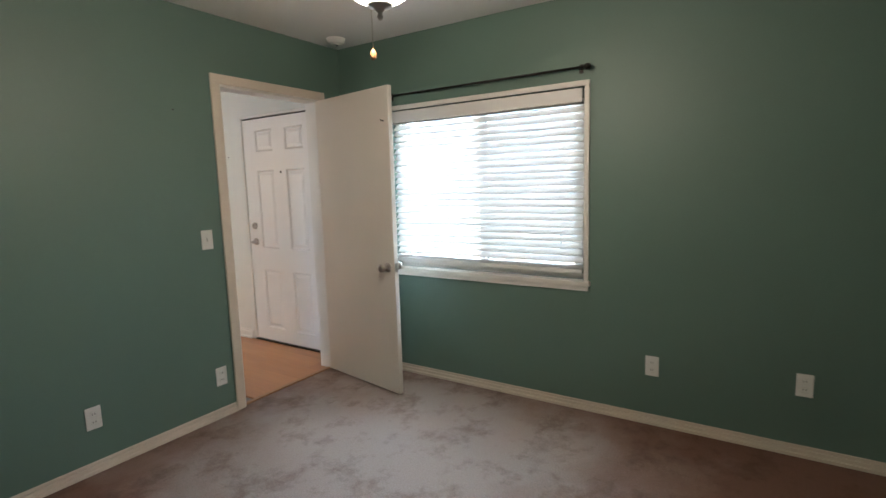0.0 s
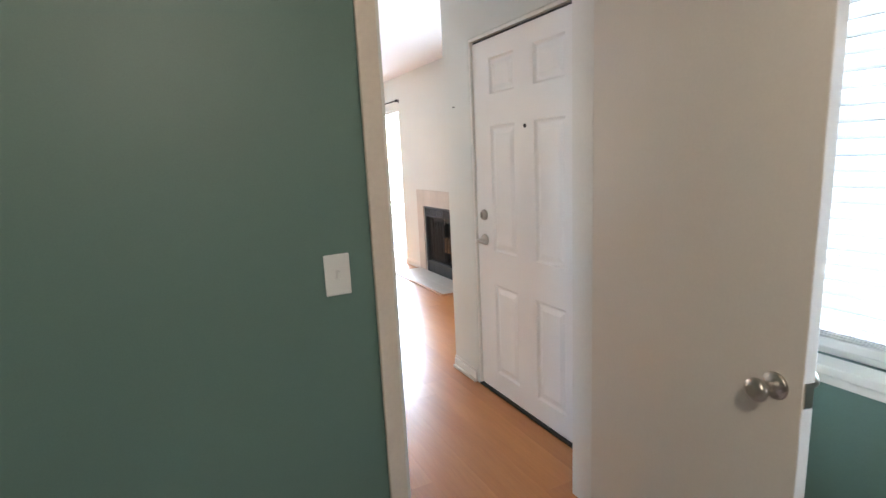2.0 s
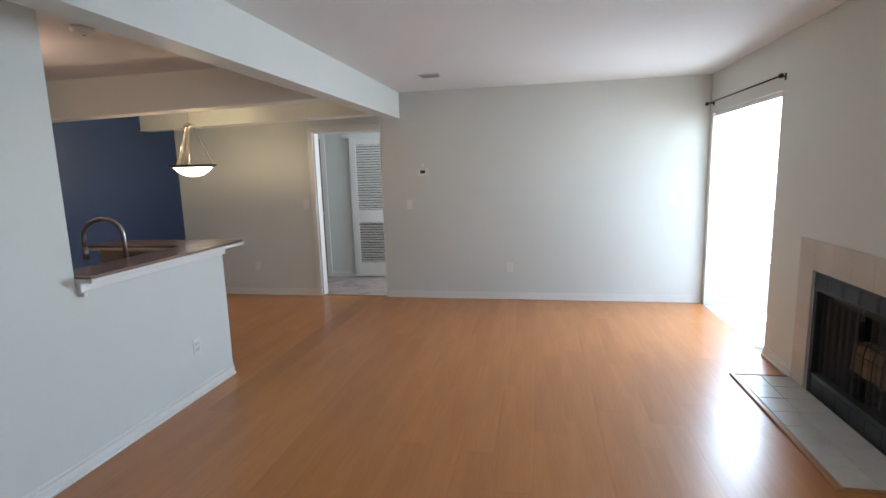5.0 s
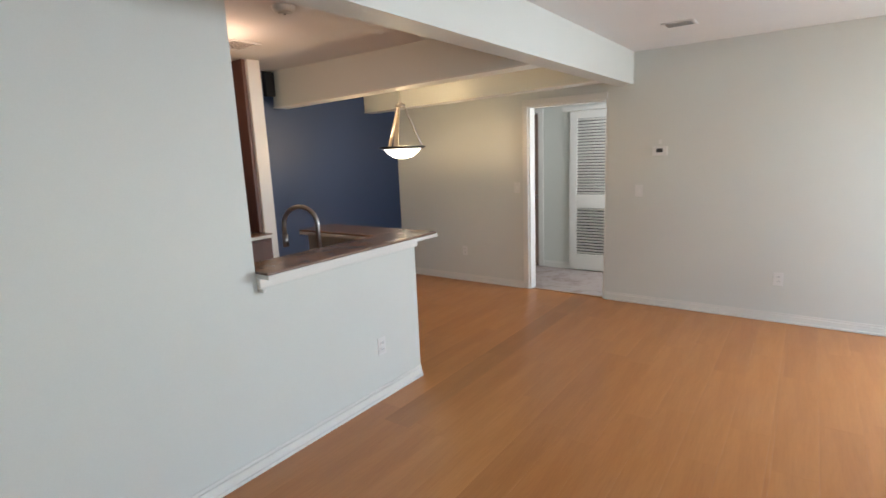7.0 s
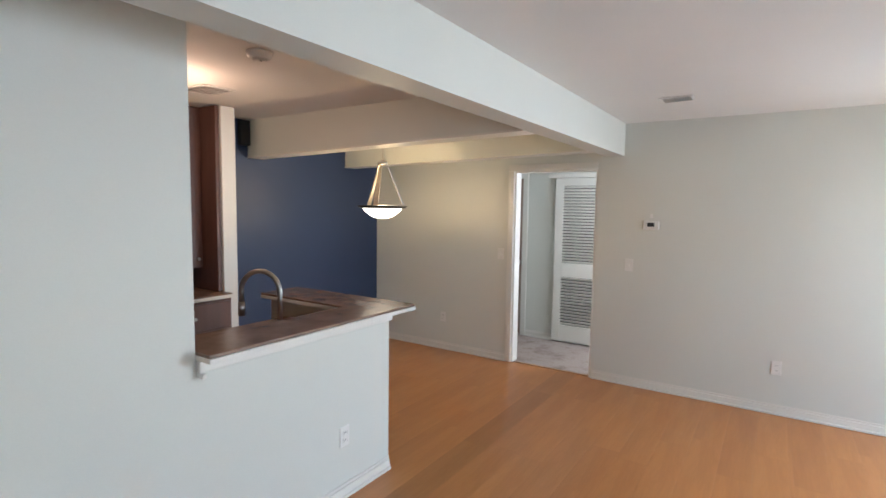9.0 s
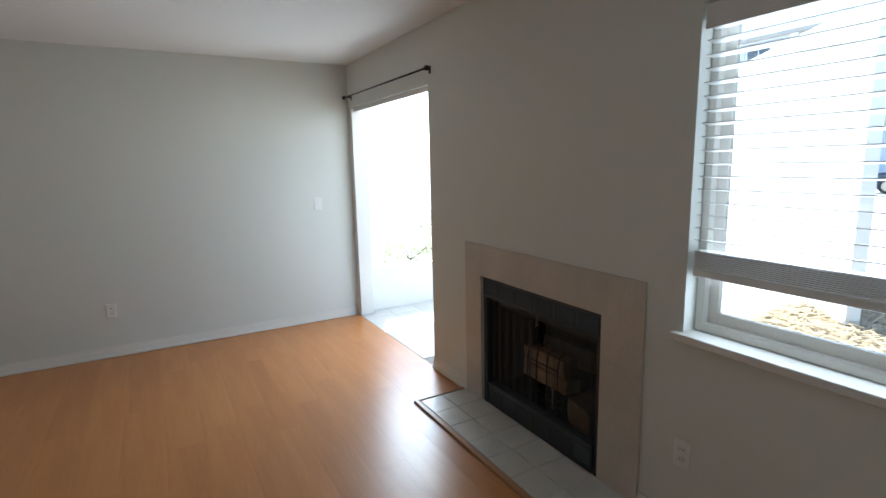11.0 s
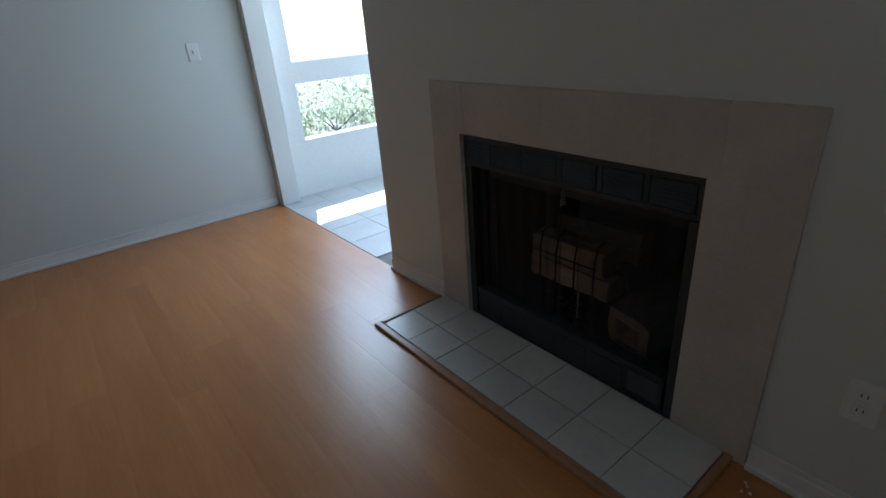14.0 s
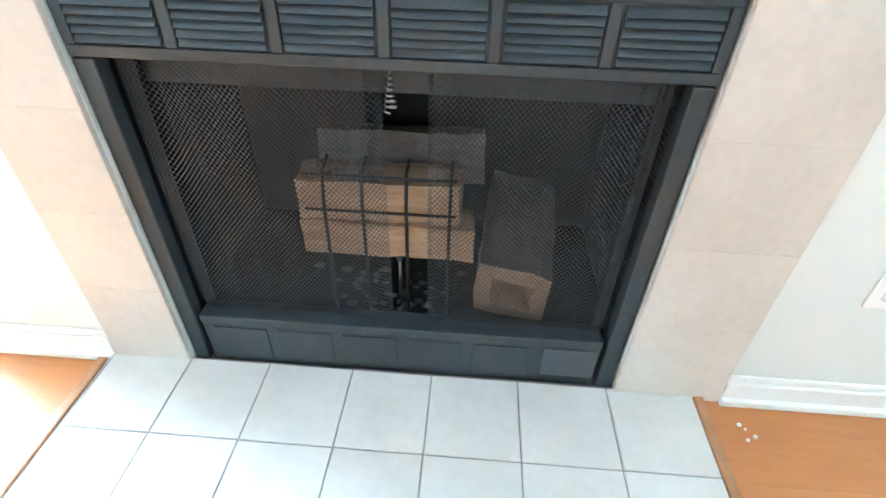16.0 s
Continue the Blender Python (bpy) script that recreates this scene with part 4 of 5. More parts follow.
mesh_curtain(W2 - 0.035, 0.015, 1.0)
mesh_curtain(-0.06, -W2 + 0.035, 2.0)
bm = tube(bmesh.new(), [(0.028, -0.002, 0.71), (0.026, -0.002, 0.685)], 0.0022, 6)
tube(bm, [(0.026 + (0.004 + 0.006 * i / 66) * math.cos(i * 0.62), -0.002 + (0.004 + 0.006 * i / 66) * math.sin(i * 0.62), 0.685 - 0.0009 * i) for i in range(67)], 0.0017, 5)
part("damper_handle", bm, CHROME, fp, "small coiled steel handle")
bm = lathe(bmesh.new(), [(0.006, 0.0), (0.010, 0.012), (0.008, 0.05), (0.003, 0.07)], 12, "z", (0.16, 0.015, 0.21))
tube(bm, [(0.16, 0.015, 0.10), (0.16, 0.015, 0.21)], 0.004)
part("gas_valve", bm, CHROME, fp, "small bright gas key")
# tile surround: each tile a piece
sur = thing("fireplace_surround", (0, 3.785, 0), "flush beige tile surround of the fireplace", "fireplace surround")
part("grout_bed", B(-0.0117, 0.512, 0.001, -0.0005, 0.687, 1.015), PALEGROUT, sur)
part("grout_bed", B(-0.0117, -0.687, 0.001, -0.0005, -0.460, 1.015), PALEGROUT, sur)
part("grout_bed", B(-0.0117, -0.460, 0.824, -0.0005, 0.512, 1.015), PALEGROUT, sur)
T = 0.0008


def tile(parent, y0, z0, y1, z1):
    bm = box(bmesh.new(), -0.0125, y0 + T, z0 + T, -0.0045, y1 - T, z1 - T, 0.0005)
    return part("tile", bm, SURROUND, parent)


for s0, s1 in ((0.512, 0.687), (-0.687, -0.458)):
    for z0, z1 in ((0.002, 0.228), (0.228, 0.417), (0.417, 0.620), (0.620, 0.823)):
        tile(sur, s0, z0, s1, z1)
for a, b in ((-0.687, -0.49), (-0.49, -0.295), (-0.295, -0.10), (-0.10, 0.095), (0.095, 0.29), (0.29, 0.485), (0.485, 0.687)):
    tile(sur, a, 0.823, b, 1.02)
# hearth
he = thing("hearth", (-0.19, 3.82, 0), "low hearth of white square tiles edged with a wood strip", "hearth")
part("grout_bed", B(-0.172, -0.665, -0.011, 0.186, 0.666, 0.0115), HEARTHGROUT, he)
ty = [-0.665, -0.476, -0.279, -0.085, 0.096, 0.288, 0.474, 0.657]
for a, b in zip(ty, ty[1:]):
    for x0, x1 in ((-0.170, -0.010), (-0.010, 0.184)):
        dz = random.uniform(-0.0008, 0.0008)
        part("tile", box(bmesh.new(), x0 + 0.0016, a + 0.0016, 0.0, x1 - 0.0016, b - 0.0016, 0.0145 + dz, 0.0015), HEARTH, he)


def strip(a, b, name="edge_strip"):
    bm = box(bmesh.new(), *a, *b, 0.005)
    return part(name, bm, STRIP, he, "reddish wood edging strip")


strip((-0.205, -0.690, -0.011), (-0.1735, 0.690, 0.016))
strip((-0.1730, 0.6665, -0.011), (0.186, 0.690, 0.016))
strip((-0.1730, -0.690, -0.011), (0.186, -0.6665, 0.016))
# grate and logs
gr = thing("fire_grate", (0.20, 3.85, 0.10), "black iron bar grate holding the logs", "fire grate")
for y in (0.112, 0.035, -0.052, -0.138):
    part("bar", tube(bmesh.new(), [(-0.11, y, 0.005), (-0.115, y, 0.05), (-0.110, y, 0.30), (-0.095, y, 0.365), (-0.05, y, 0.375)], 0.0036, 8), DARKMETAL, gr)
    part("bar", tube(bmesh.new(), [(-0.112, y, 0.15), (0.12, y, 0.15), (0.16, y, 0.005)], 0.005, 8), DARKMETAL, gr)
for x, z in ((-0.10, 0.36), (-0.112, 0.287)):
    part("cross_bar", tube(bmesh.new(), [(x, 0.15, z), (x, -0.15, z)], 0.003, 8), DARKMETAL, gr)


def block_log(name, m, size, label, skin, seed, hollow=False):
    """A roughly squared log along y: split faces with ridges, ragged sawn ends, one of them rotted hollow if asked."""
    rng = random.Random(seed)
    hx, ly, hz = size[0] / 2, size[1], size[2] / 2
    outline = [(-1, -0.9), (-0.35, -1), (0.4, -0.95), (1, -0.8), (0.95, 0.0), (1.0, 0.75), (0.45, 1.0), (-0.3, 0.92), (-0.95, 1.0), (-1, 0.1)]
    k = len(outline)
    base = [(px * hx * rng.uniform(0.92, 1.06), pz * hz * rng.uniform(0.92, 1.06)) for px, pz in outline]
    bm = bmesh.new()
    rings = []
    steps = 13
    for i in range(steps):
        y = -ly / 2 + ly * i / (steps - 1)
        end = i in (0, steps - 1)
        taper = 1.0 - 0.03 * math.sin(3.0 * y / ly + seed)
        rings.append([bm.verts.new((taper * px + rng.uniform(-1, 1) * 0.002, y + (rng.uniform(-0.005, 0.005) if end else 0), taper * pz + rng.uniform(-1, 1) * 0.002)) for px, pz in base])
    for a, b in zip(rings, rings[1:]):
        for j in range(k):
            bm.faces.new((a[j], a[(j + 1) % k], b[(j + 1) % k], b[j]))
    for ring, out in ((rings[0], -1), (rings[-1], 1)):
        mid = sum((v.co for v in ring), Vector()) / k
        if hollow:
            rim = [bm.verts.new(mid + (v.co - mid) * rng.uniform(0.45, 0.62) + Vector((0, out * 0.006, 0))) for v in ring]
            deep = [bm.verts.new(mid + (v.co - mid) * rng.uniform(0.25, 0.34) - Vector((0, out * rng.uniform(0.05, 0.075), 0))) for v in ring]
            for p, q in ((ring, rim), (rim, deep)):
                for j in range(k):
                    bm.faces.new((p[j], p[(j + 1) % k], q[(j + 1) % k], q[j])).material_index = 1
            bm.faces.new(deep).material_index = 1
        else:
            tip = bm.verts.new(mid + Vector((0, out * 0.004, 0)))
            for j in range(k):
                bm.faces.new((ring[j], ring[(j + 1) % k], tip)).material_index = 1
    ob = new(name, mesh(name, bm, skin))
    ob.data.materials.append(LOG)
    ob.matrix_world = m
    return tagged(ob, label, "firewood", "logs in the fireplace")


block_log("log", pose(0.165, 3.858, 0.392, 0, -6, 1), (0.105, 0.330, 0.098), "pale split log on top of the grate stack", LOG, 1)
block_log("log", pose(0.160, 3.842, 0.300, 0, 4, -1), (0.110, 0.36, 0.078), "pale split log at the foot of the stack", LOG, 2)
block_log("log", pose(0.310, 3.830, 0.405, 0, 12, 3), (0.115, 0.36, 0.120), "dark weathered log at the back of the grate", BARK, 3)
block_log("log", pose(0.285, 3.552, 0.186, 4, 4, -95), (0.165, 0.36, 0.160), "charred grey log with a hollow rotted end beside the stack", BARK, 4, True)
bm = bmesh.new()
ar = random.Random(8)
for _ in range(45):
    p, q = Vector((ar.uniform(0.09, 0.26), ar.gauss(3.84, 0.10), 0.1005)), ar.uniform(0.004, 0.015)
    rim = [bm.verts.new(p + Vector((q * math.cos(w) * ar.uniform(0.6, 1.2), q * math.sin(w) * ar.uniform(0.6, 1.5), 0))) for w in (0, 1.05, 2.1, 3.14, 4.2, 5.2)]
    top = bm.verts.new(p + Vector((0, 0, q * ar.uniform(0.3, 0.7))))
    for j in range(6):
        bm.faces.new((rim[j], rim[(j + 1) % 6], top))
single("ash", bm, ASH, "pale ash flakes under the grate", "ash", "stuff")

# ---- outlets, switches, small wall things ----


def plate(name, m, label, kind_):
    """A cover plate in the plane y = 0 that looks along -y."""
    p = thing(name, m, label, "switch" if kind_ == "switch" else "outlet", "wall plates")
    part("cover_plate", B(-0.036, -0.0065, -0.058, 0.036, -0.0005, 0.058, 0.003), PLATE, p)
    if kind_ == "switch":
        part("toggle", B(-0.005, -0.017, -0.010, 0.005, -0.0066, 0.012, 0.002), PLATE, p)
        part("collar", B(-0.008, -0.0085, -0.015, 0.008, -0.0066, 0.015), PLATE, p)
    else:
        for z in (-0.021, 0.021):
            r = part("receptacle", B(-0.016, -0.0085, z - 0.014, 0.016, -0.0066, z + 0.014, 0.004), PLATE, p)
            for x in (-0.006, 0.006):
                part("slot", B(x - 0.0012, -0.0092, z - 0.004, x + 0.0012, -0.0086, z + 0.006), SLOT, r)
    for z in ((-0.045, 0.045) if kind_ == "switch" else (0,)):
        part("screw", lathe(bmesh.new(), [(0.003, -0.0076), (0.003, -0.0066)], 8, "y", (0, 0, z)), PLATE, p)
    return p


plate("light_switch", pose(-2.265, 0, 1.115), "white toggle switch plate on the green wall", "switch")
plate("outlet", pose(-2.25, 0, 0.26), "white outlet plate low on the green wall", "outlet")
plate("outlet", pose(-2.96, 0, 0.285), "white outlet plate low on the green wall", "outlet")
plate("outlet", pose(-1.07, -2.30, 0.345, 0, 0, -90), "white outlet plate under the bedroom window", "outlet")
plate("outlet", pose(-1.07, -3.005, 0.37, 0, 0, -90), "white double outlet plate low on the green wall", "outlet")
plate("outlet", pose(-2.10, 6.56, 0.385), "white outlet plate on the far wall", "outlet")
plate("light_switch", pose(-0.35, 6.56, 1.15), "white switch plate beside the patio opening", "switch")
plate("light_switch", pose(-3.29, 6.56, 1.14), "white switch plate below the thermostat", "switch")
plate("light_switch", pose(-4.62, 6.56, 1.16), "beige switch plate in the dining area", "switch")
plate("outlet", pose(-5.35, 6.56, 0.38), "beige outlet plate in the dining area", "outlet")
plate("outlet", pose(0, 2.90, 0.36, 0, 0, -90), "white outlet plate beside the fireplace", "outlet")
plate("outlet", pose(-4.13, 3.70, 0.36, 0, 0, 90), "white outlet plate on the half wall", "outlet")
th = thing("thermostat", (-3.11, 6.56, 1.515), "white wall thermostat with a dark display", "thermostat")
part("housing", B(-0.068, -0.026, -0.042, 0.068, -0.0005, 0.042, 0.006), PLATE, th)
part("display", B(-0.03, -0.0275, -0.012, 0.03, -0.0262, 0.024), SLOT, th, "dark display")
dc = thing("door_chime", (-3.11, 6.56, 1.60), "small pale wall patch above the thermostat", "wall patch")
part("patch", B(-0.012, -0.005, -0.02, 0.012, -0.0005, 0.02, 0.002), PLATE, dc)


def vent(name, m, w, d, n, label):
    v = thing(name, m, label, "air vent")
    bm = bmesh.new()
    for a in ((-w, -d, w, -d + 0.02), (-w, d - 0.02, w, d), (-w, -d + 0.02, -w + 0.02, d - 0.02), (w - 0.02, -d + 0.02, w, d - 0.02)):
        box(bm, a[0], a[1], -0.009, a[2], a[3], -0.0005, 0.002)
    part("frame", bm, PLATE, v)
    # dark sheet on the ceiling stands for the unlit duct
    part("shade_backing", B(-w + 0.02, -d + 0.02, -0.0025, w - 0.02, d - 0.02, -0.0005), SLOT, v)
    me = mesh("slat", B(-w + 0.02, -0.006, -0.0008, w - 0.02, 0.006, 0.0008), PLATE)
    for i in range(n):
        s = new("slat", me)
        s.parent, s.location = v, (0, -d + 0.02 + (i + 0.5) * (2 * d - 0.04) / n, -0.007)
        s.rotation_euler = (radians(35), 0, 0)
    return v


vent("ceiling_vent", (-2.80, 5.65, H), 0.11, 0.09, 6, "white ceiling air vent with slats")
vent("ceiling_vent", (-5.50, 3.78, H), 0.15, 0.12, 8, "grey ceiling air vent over the kitchen")
vent("ceiling_vent", (-2.90, 2.55, H), 0.16, 0.10, 6, "white ceiling air vent with slats")


def smoke_detector(place, label):
    d = thing("smoke_detector", place, label, "smoke detector", "smoke detectors")
    part("housing", lathe(bmesh.new(), [(0.045, -0.036), (0.058, -0.03), (0.065, -0.012), (0.066, -0.0005)], 28), PLATE, d)
    part("cover", lathe(bmesh.new(), [(0.02, -0.044), (0.034, -0.042), (0.036, -0.0365)], 20), PLATE, d)
    part("test_button", lathe(bmesh.new(), [(0.004, -0.047), (0.007, -0.046), (0.008, -0.0445)], 12, "z", (0.008, 0, 0)), SLOT, d)


smoke_detector((-4.45, 3.42, H), "white round smoke detector on the kitchen ceiling")
smoke_detector((-1.29, -0.20, H), "white round smoke detector in the corner of the bedroom ceiling")
part("nail", tube(bmesh.new(), [(0, 0, 0), (0, 0.0001, 0.012)], 0.003), SLOT, thing("wall_hook", pose(-2.40, 0.0, 1.86, 90), "small dark nail in the green wall", "nail"))

part("nail", tube(bmesh.new(), [(0, 0, 0), (0, 0.0001, 0.010)], 0.003), SLOT, thing("wall_hook", pose(-1.10, 1.41, 1.705, 0, -90), "small dark nail in the white entry wall", "nail"))

# ---- lamps ----
cl = thing("ceiling_light", (-2.694, -1.752, H), "bedroom ceiling light with a lit frosted bowl on a rod", "ceiling light")
part("canopy", lathe(bmesh.new(), [(0.040, -0.350), (0.040, -0.335), (0.016, -0.325), (0.014, -0.06), (0.05, -0.05), (0.072, -0.02), (0.070, -0.0005)]), NICKEL, cl)
bw = part("bowl", lathe(bmesh.new(), [(0.041, -0.462), (0.075, -0.448), (0.115, -0.418), (0.142, -0.380), (0.150, -0.352), (0.150, -0.346)]), GLOBE, cl, "lit frosted glass bowl")
bw.visible_shadow = False
part("finial", lathe(bmesh.new(), [(0.004, -0.512), (0.010, -0.503), (0.007, -0.490), (0.018, -0.480), (0.038, -0.472), (0.042, -0.4625)]), NICKEL, cl)
pc = part("pull_chain", tube(bmesh.new(), [(0.0, 0.0, -0.332), (0.098, 0.117, -0.334), (0.104, 0.123, -0.345), (0.104, 0.123, -0.558)], 0.0015, 6), NICKEL, cl)
part("chain_pull", lathe(bmesh.new(), [(0.004, -0.596), (0.011, -0.590), (0.012, -0.575), (0.007, -0.564), (0.002, -0.556)], 12, "z", (0.104, 0.123, 0)), STRIP, pc, "small tan wooden pull")
pl = thing("pendant_light", (-5.17, 5.25, 1.640), "bronze pendant lamp with a lit glass bowl on three straps", "pendant light")
pb = part("bowl", lathe(bmesh.new(), [(0.03, -0.098), (0.09, -0.084), (0.145, -0.045), (0.178, -0.008), (0.183, 0.004)]), GLOBE, pl, "lit frosted glass bowl")
pb.visible_shadow = False
part("rim", lathe(bmesh.new(), [(0.187, 0.000), (0.200, -0.006), (0.224, 0.010), (0.226, 0.017), (0.200, 0.020), (0.187, 0.020), (0.1845, 0.006)]), DARKMETAL, pl)
for k in range(3):
    a = k * 2.094 + 0.9
    c, s_ = math.cos(a), math.sin(a)
    bm = bmesh.new()
    m = Matrix.Rotation(a, 4, "Z")
    v = [bm.verts.new(m @ Vector(p)) for p in ((0.19, -0.022, 0.015), (0.19, 0.022, 0.015), (0.03, 0.012, 0.40), (0.03, -0.012, 0.40), (0.197, -0.022, 0.018), (0.197, 0.022, 0.018), (0.037, 0.012, 0.403), (0.037, -0.012, 0.403))]
    for q in ((0, 1, 2, 3), (7, 6, 5, 4), (0, 4, 5, 1), (1, 5, 6, 2), (2, 6, 7, 3), (3, 7, 4, 0)):
        bm.faces.new([v[i] for i in q])
    part("strap", bm, NICKEL, pl)
part("hub", lathe(bmesh.new(), [(0.045, 0.385), (0.05, 0.40), (0.045, 0.415), (0.02, 0.42), (0.02, 0.43), (0.004, 0.432), (0.004, 0.78), (0.05, 0.785), (0.06, 0.7995)]), NICKEL, pl)
kl = thing("kitchen_light", (-5.27, 3.40, H), "round lit globe lamp on the kitchen ceiling", "ceiling light")
part("canopy", lathe(bmesh.new(), [(0.024, -0.1315), (0.026, -0.03), (0.06, -0.02), (0.07, -0.0005)]), NICKEL, kl)
kg = part("globe", lathe(bmesh.new(), [(0.004, -0.225), (0.03, -0.217), (0.048, -0.195), (0.052, -0.175), (0.046, -0.150), (0.028, -0.132)]), GLOBE, kl, "lit white globe")
kg.visible_shadow = False

# ---- kitchen ----
bm = bmesh.new()
box(bm, -4.33, 2.847, 1.030, -4.032, 4.228, 1.046, 0.004)
box(bm, -5.12, 3.90, 1.030, -4.3305, 4.228, 1.046, 0.004)
bt = thing("bar_countertop", (-4.2, 3.5, 1.008), "brown laminate breakfast bar top with a white edge", "countertop")
mv = Matrix.Translation((4.2, -3.5, -1.008))
bm.transform(mv)
part("top", bm, COUNTER, bt)
bm = bmesh.new()
box(bm, -4.33, 2.847, 1.008, -4.028, 4.232, 1.0295, 0.003)
box(bm, -5.12, 3.90, 1.008, -4.3305, 4.232, 1.0295, 0.003)
bm.transform(mv)
part("edge_band", bm, TRIM, bt, "white painted edge under the top")
tr = thing("bar_molding", (-4.13, 3.4, 0.957), "white molding under the bar top", "molding")
part("strip", B(0.0005, -0.555, 0, 0.03, 0.69, 0.0495, 0.006), TRIM, tr)
part("bracket", B(0.0005, -0.553, -0.022, 0.045, -0.533, -0.001, 0.004), TRIM, tr)
lc = thing("sink_counter", (-4.55, 3.30, 0), "kitchen sink cabinet with brown worktop", "cabinet")
part("body", B(-0.30, -0.49, 0.0, 0.298, 0.60, 0.868), CABINET, lc)
part("worktop", B(-0.33, -0.495, 0.87, 0.298, 0.61, 0.91, 0.004), COUNTER, lc)
bm = bmesh.new()
for a in ((-0.22, -0.10, 0.19, -0.08), (-0.22, 0.38, 0.19, 0.40), (-0.22, -0.08, -0.20, 0.38), (0.17, -0.08, 0.19, 0.38)):
    box(bm, a[0], a[1], 0.905, a[2], a[3], 0.918, 0.003)
part("sink_rim", bm, STEEL, lc, "steel sink rim")
fa = thing("faucet", (-4.44, 3.52, 0.91), "tall arched steel kitchen faucet", "faucet")
SW = Vector((-0.906, -0.423, 0))
pts = [(0, 0, 0), (0, 0, 0.26)] + [tuple(SW * (0.115 - 0.115 * math.cos(k)) + Vector((0, 0, 0.26 + 0.115 * math.sin(k)))) for k in [math.pi * i / 12 for i in range(1, 13)]] + [tuple(SW * 0.23 + Vector((0, 0, 0.19)))]
part("spout", tube(bmesh.new(), pts, 0.014, 14), CHROME, fa)
part("base", lathe(bmesh.new(), [(0.030, 0.0005), (0.030, 0.02), (0.019, 0.03), (0.018, 0.07)], 20), CHROME, fa)
part("spray_head", tube(bmesh.new(), [tuple(SW * 0.23 + Vector((0, 0, 0.20))), tuple(SW * 0.23 + Vector((0, 0, 0.12)))], [0.017, 0.019], 14), CHROME, fa)
part("lever", tube(bmesh.new(), [(0.0, 0.018, 0.05), (0.01, 0.07, 0.075)], [0.007, 0.005], 8), CHROME, fa)
tc = thing("wall_cabinet", (-6.15, 3.55, 0), "red-brown kitchen wall cabinet beside a white end panel", "cabinet")
part("body", B(-0.218, -0.70, 1.12, 0.0, 0.550, 2.435, 0.003), CABINET, tc)
part("side_panel", B(-0.218, 0.552, 0.942, 0.215, 0.588, 2.435, 0.003), CABINET, tc)
for y0, y1 in ((-0.69, -0.08), (-0.07, 0.545)):
    dd = part("door", B(0.0005, y0, 1.13, 0.020, y1, 2.42, 0.004), CABINET, tc)
    part("knob", lathe(bmesh.new(), [(0.006, 0.0205), (0.006, 0.035), (0.013, 0.04), (0.012, 0.05)], 14, "x", (0, y1 - 0.05, 1.20)), NICKEL, dd)
ep = thing("end_panel", (-6.14, 4.205, 0), "tall white end panel beside the kitchen cabinets", "panel")
part("panel", B(-0.228, -0.063, 0.001, 0.225, 0.063, 2.438, 0.004), TRIM, ep)
kc = thing("base_cabinet", (-6.10, 3.55, 0), "red-brown base cabinet with a white edged worktop", "cabinet")
part("body", B(-0.268, -0.70, 0.001, 0.28, 0.588, 0.90, 0.003), CABINET, kc)
part("worktop", B(-0.268, -0.70, 0.930, 0.299, 0.588, 0.94, 0.002), COUNTER, kc)
part("worktop_edge", B(-0.268, -0.70, 0.902, 0.302, 0.588, 0.9295, 0.004), TRIM, kc, "white worktop edge")
for z0, z1 in ((0.12, 0.66), (0.68, 0.88)):
    dd = part("drawer", B(0.2805, -0.05, z0, 0.298, 0.575, z1, 0.004), CABINET, kc)
    part("knob", lathe(bmesh.new(), [(0.006, 0.2985), (0.006, 0.312), (0.014, 0.318), (0.012, 0.328)], 14, "x", (0, 0.26, 0.5 * (z0 + z1))), NICKEL, dd)
tagged(new("wall_speaker", mesh("wall_speaker", B(-6.368, 4.60, 2.20, -6.31, 4.70, 2.43, 0.006), SLOT)), "small black speaker box near the beam", "speaker")

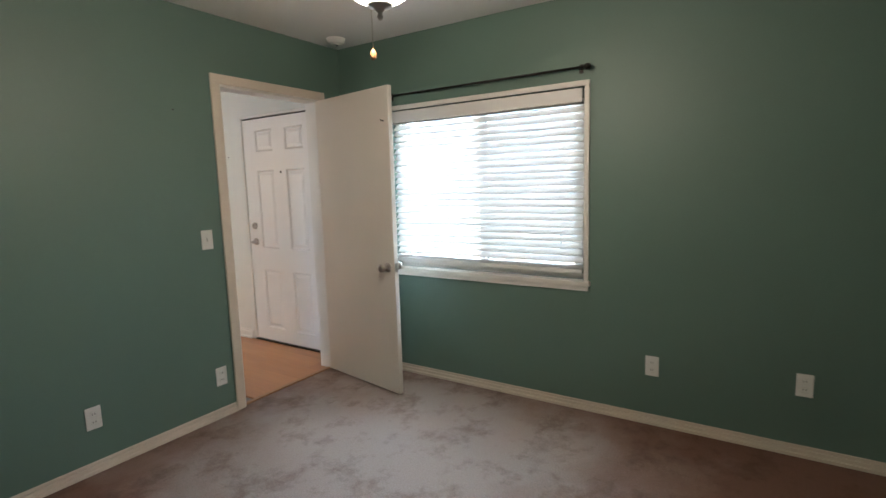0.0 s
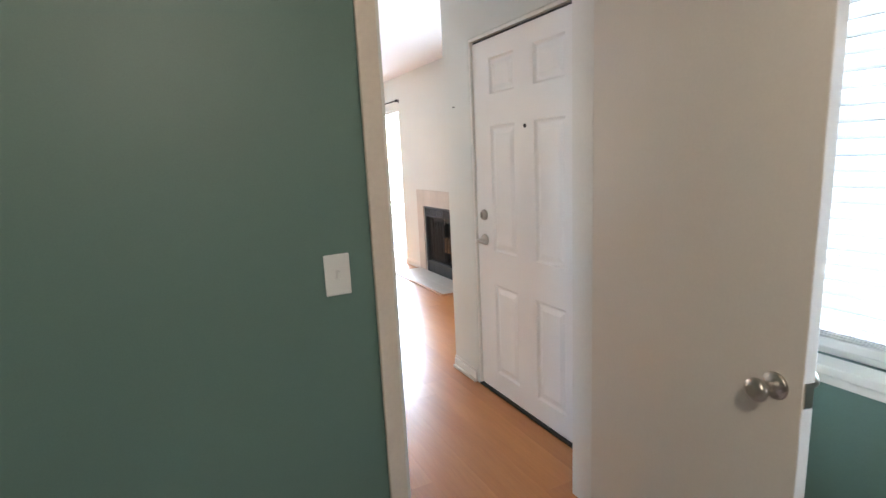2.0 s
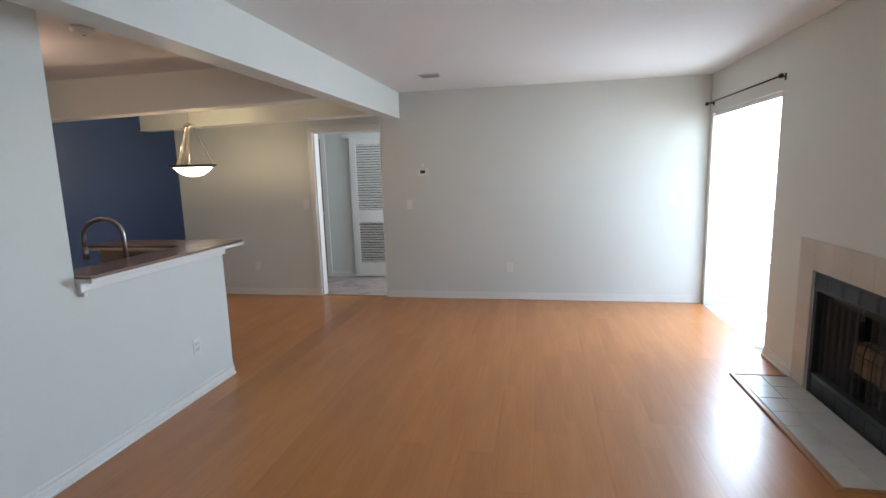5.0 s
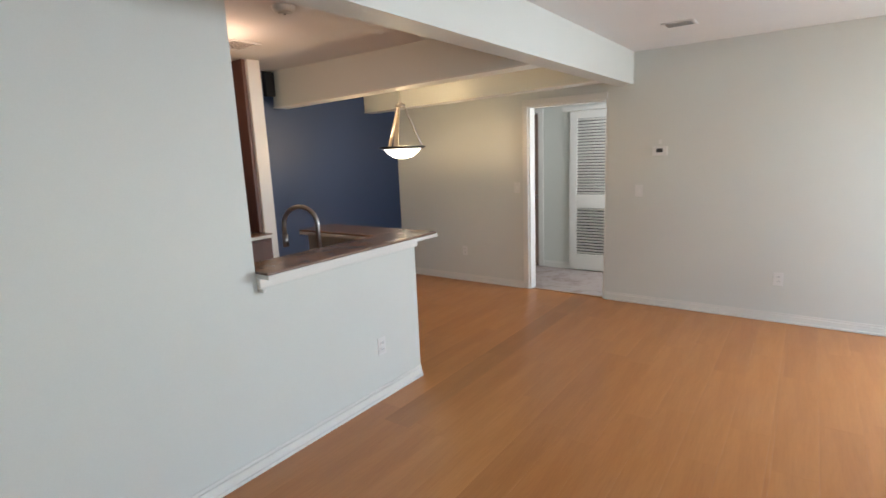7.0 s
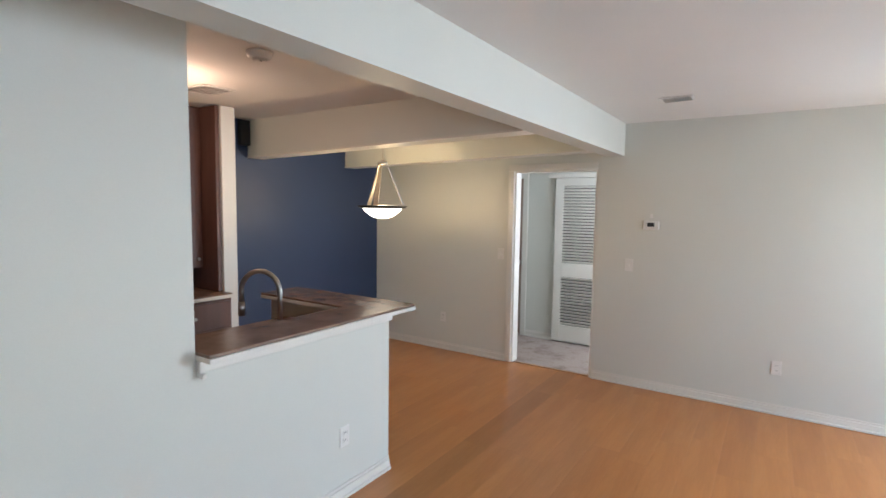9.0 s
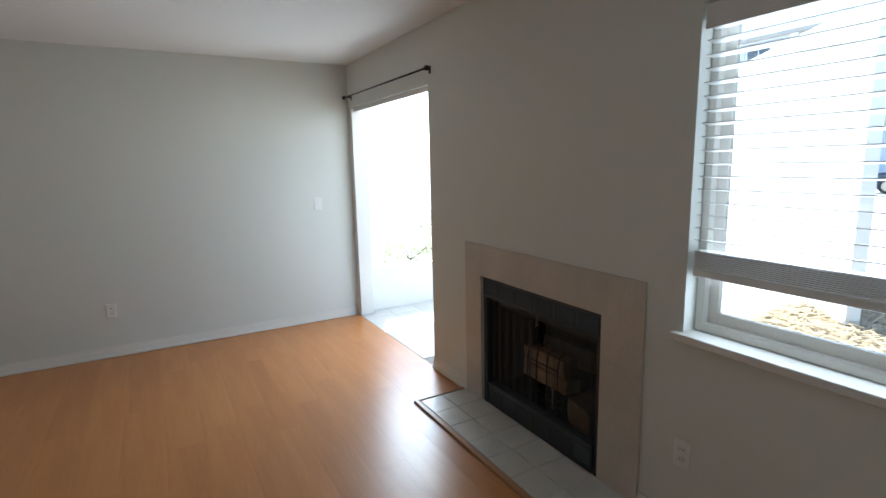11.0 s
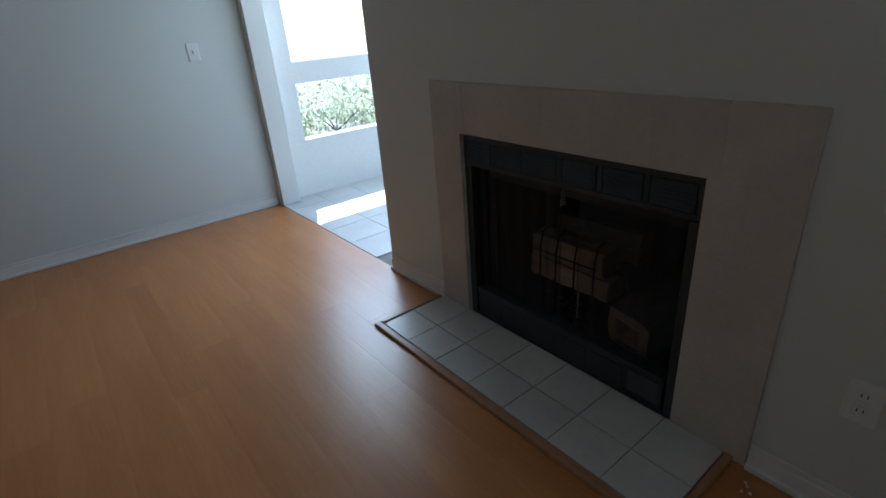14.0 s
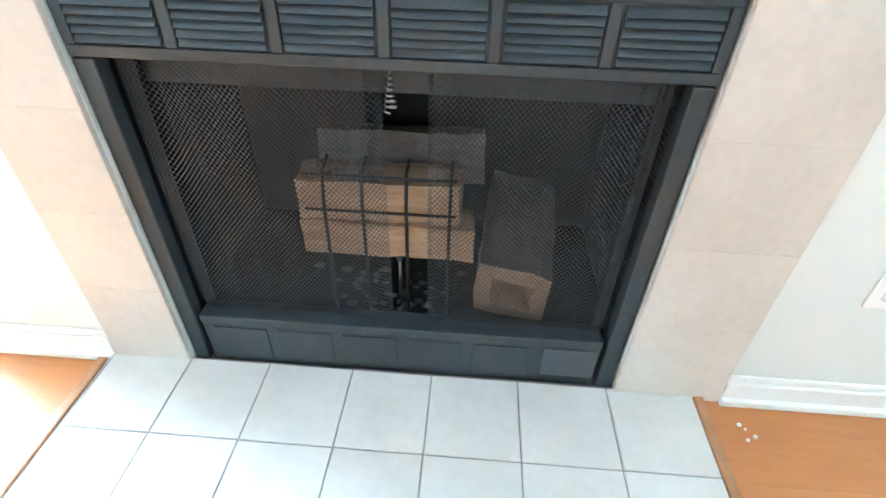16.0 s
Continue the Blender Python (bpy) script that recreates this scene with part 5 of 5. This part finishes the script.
cr = random.Random(3)
for _ in range(5):
    bm = bmesh.new()
    bmesh.ops.create_icosphere(bm, subdivisions=1, radius=cr.uniform(0.003, 0.006))
    for v in bm.verts:
        v.co *= cr.uniform(0.7, 1.2)
    c = tagged(new("plaster_crumb", mesh("plaster_crumb", bm, PLATE)), "tiny white plaster crumb on the laminate floor", "crumb", "crumbs by the hearth")
    c.location = (-0.05 - cr.random() * 0.06, 3.10 - cr.random() * 0.06, 0.003)

# ---- laminate planks ----
PW, PL = 0.193, 1.21
rng = random.Random(5)
full = mesh("plank", B(-PW / 2 + 0.0002, -PL / 2 + 0.0002, -0.011, PW / 2 - 0.0002, PL / 2 - 0.0002, 0), PLANK)
floor_t = bpy.data.objects["floor_base"]


dark = mesh("plank", B(-PW / 2 + 0.0002, -PL / 2 + 0.0002, -0.011, PW / 2 - 0.0002, PL / 2 - 0.0002, 0), PLANK_DARK)


def lay(x0, x1, y0, y1):
    """Rows of planks along y that fill a stretch of the floor."""
    x = x0
    while x < x1 - 1e-3:
        w = min(PW, x1 - x)
        y = y0 - rng.random() * PL
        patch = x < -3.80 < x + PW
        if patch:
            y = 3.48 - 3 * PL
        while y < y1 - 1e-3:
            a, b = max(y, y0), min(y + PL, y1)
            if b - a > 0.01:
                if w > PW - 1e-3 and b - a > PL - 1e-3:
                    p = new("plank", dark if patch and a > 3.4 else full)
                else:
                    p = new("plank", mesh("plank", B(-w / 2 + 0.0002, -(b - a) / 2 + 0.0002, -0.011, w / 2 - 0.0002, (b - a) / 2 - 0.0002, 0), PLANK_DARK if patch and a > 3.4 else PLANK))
                p.parent = floor_t
                p.location = (x + w / 2, 0.5 * (a + b), 0)
            y += PL
        x += PW


lay(-6.37, -4.25, 0.74, 6.575)
lay(-4.25, -4.13, 4.09, 6.575)
lay(-4.13, -1.987, 0.575, 6.575)
lay(-1.987, -1.10, 0.03, 6.575)
lay(-1.10, -0.395, 1.53, 6.575)
lay(-0.395, 0.0, 4.512, 6.56)
lay(-0.395, 0.0, 1.53, 3.130)
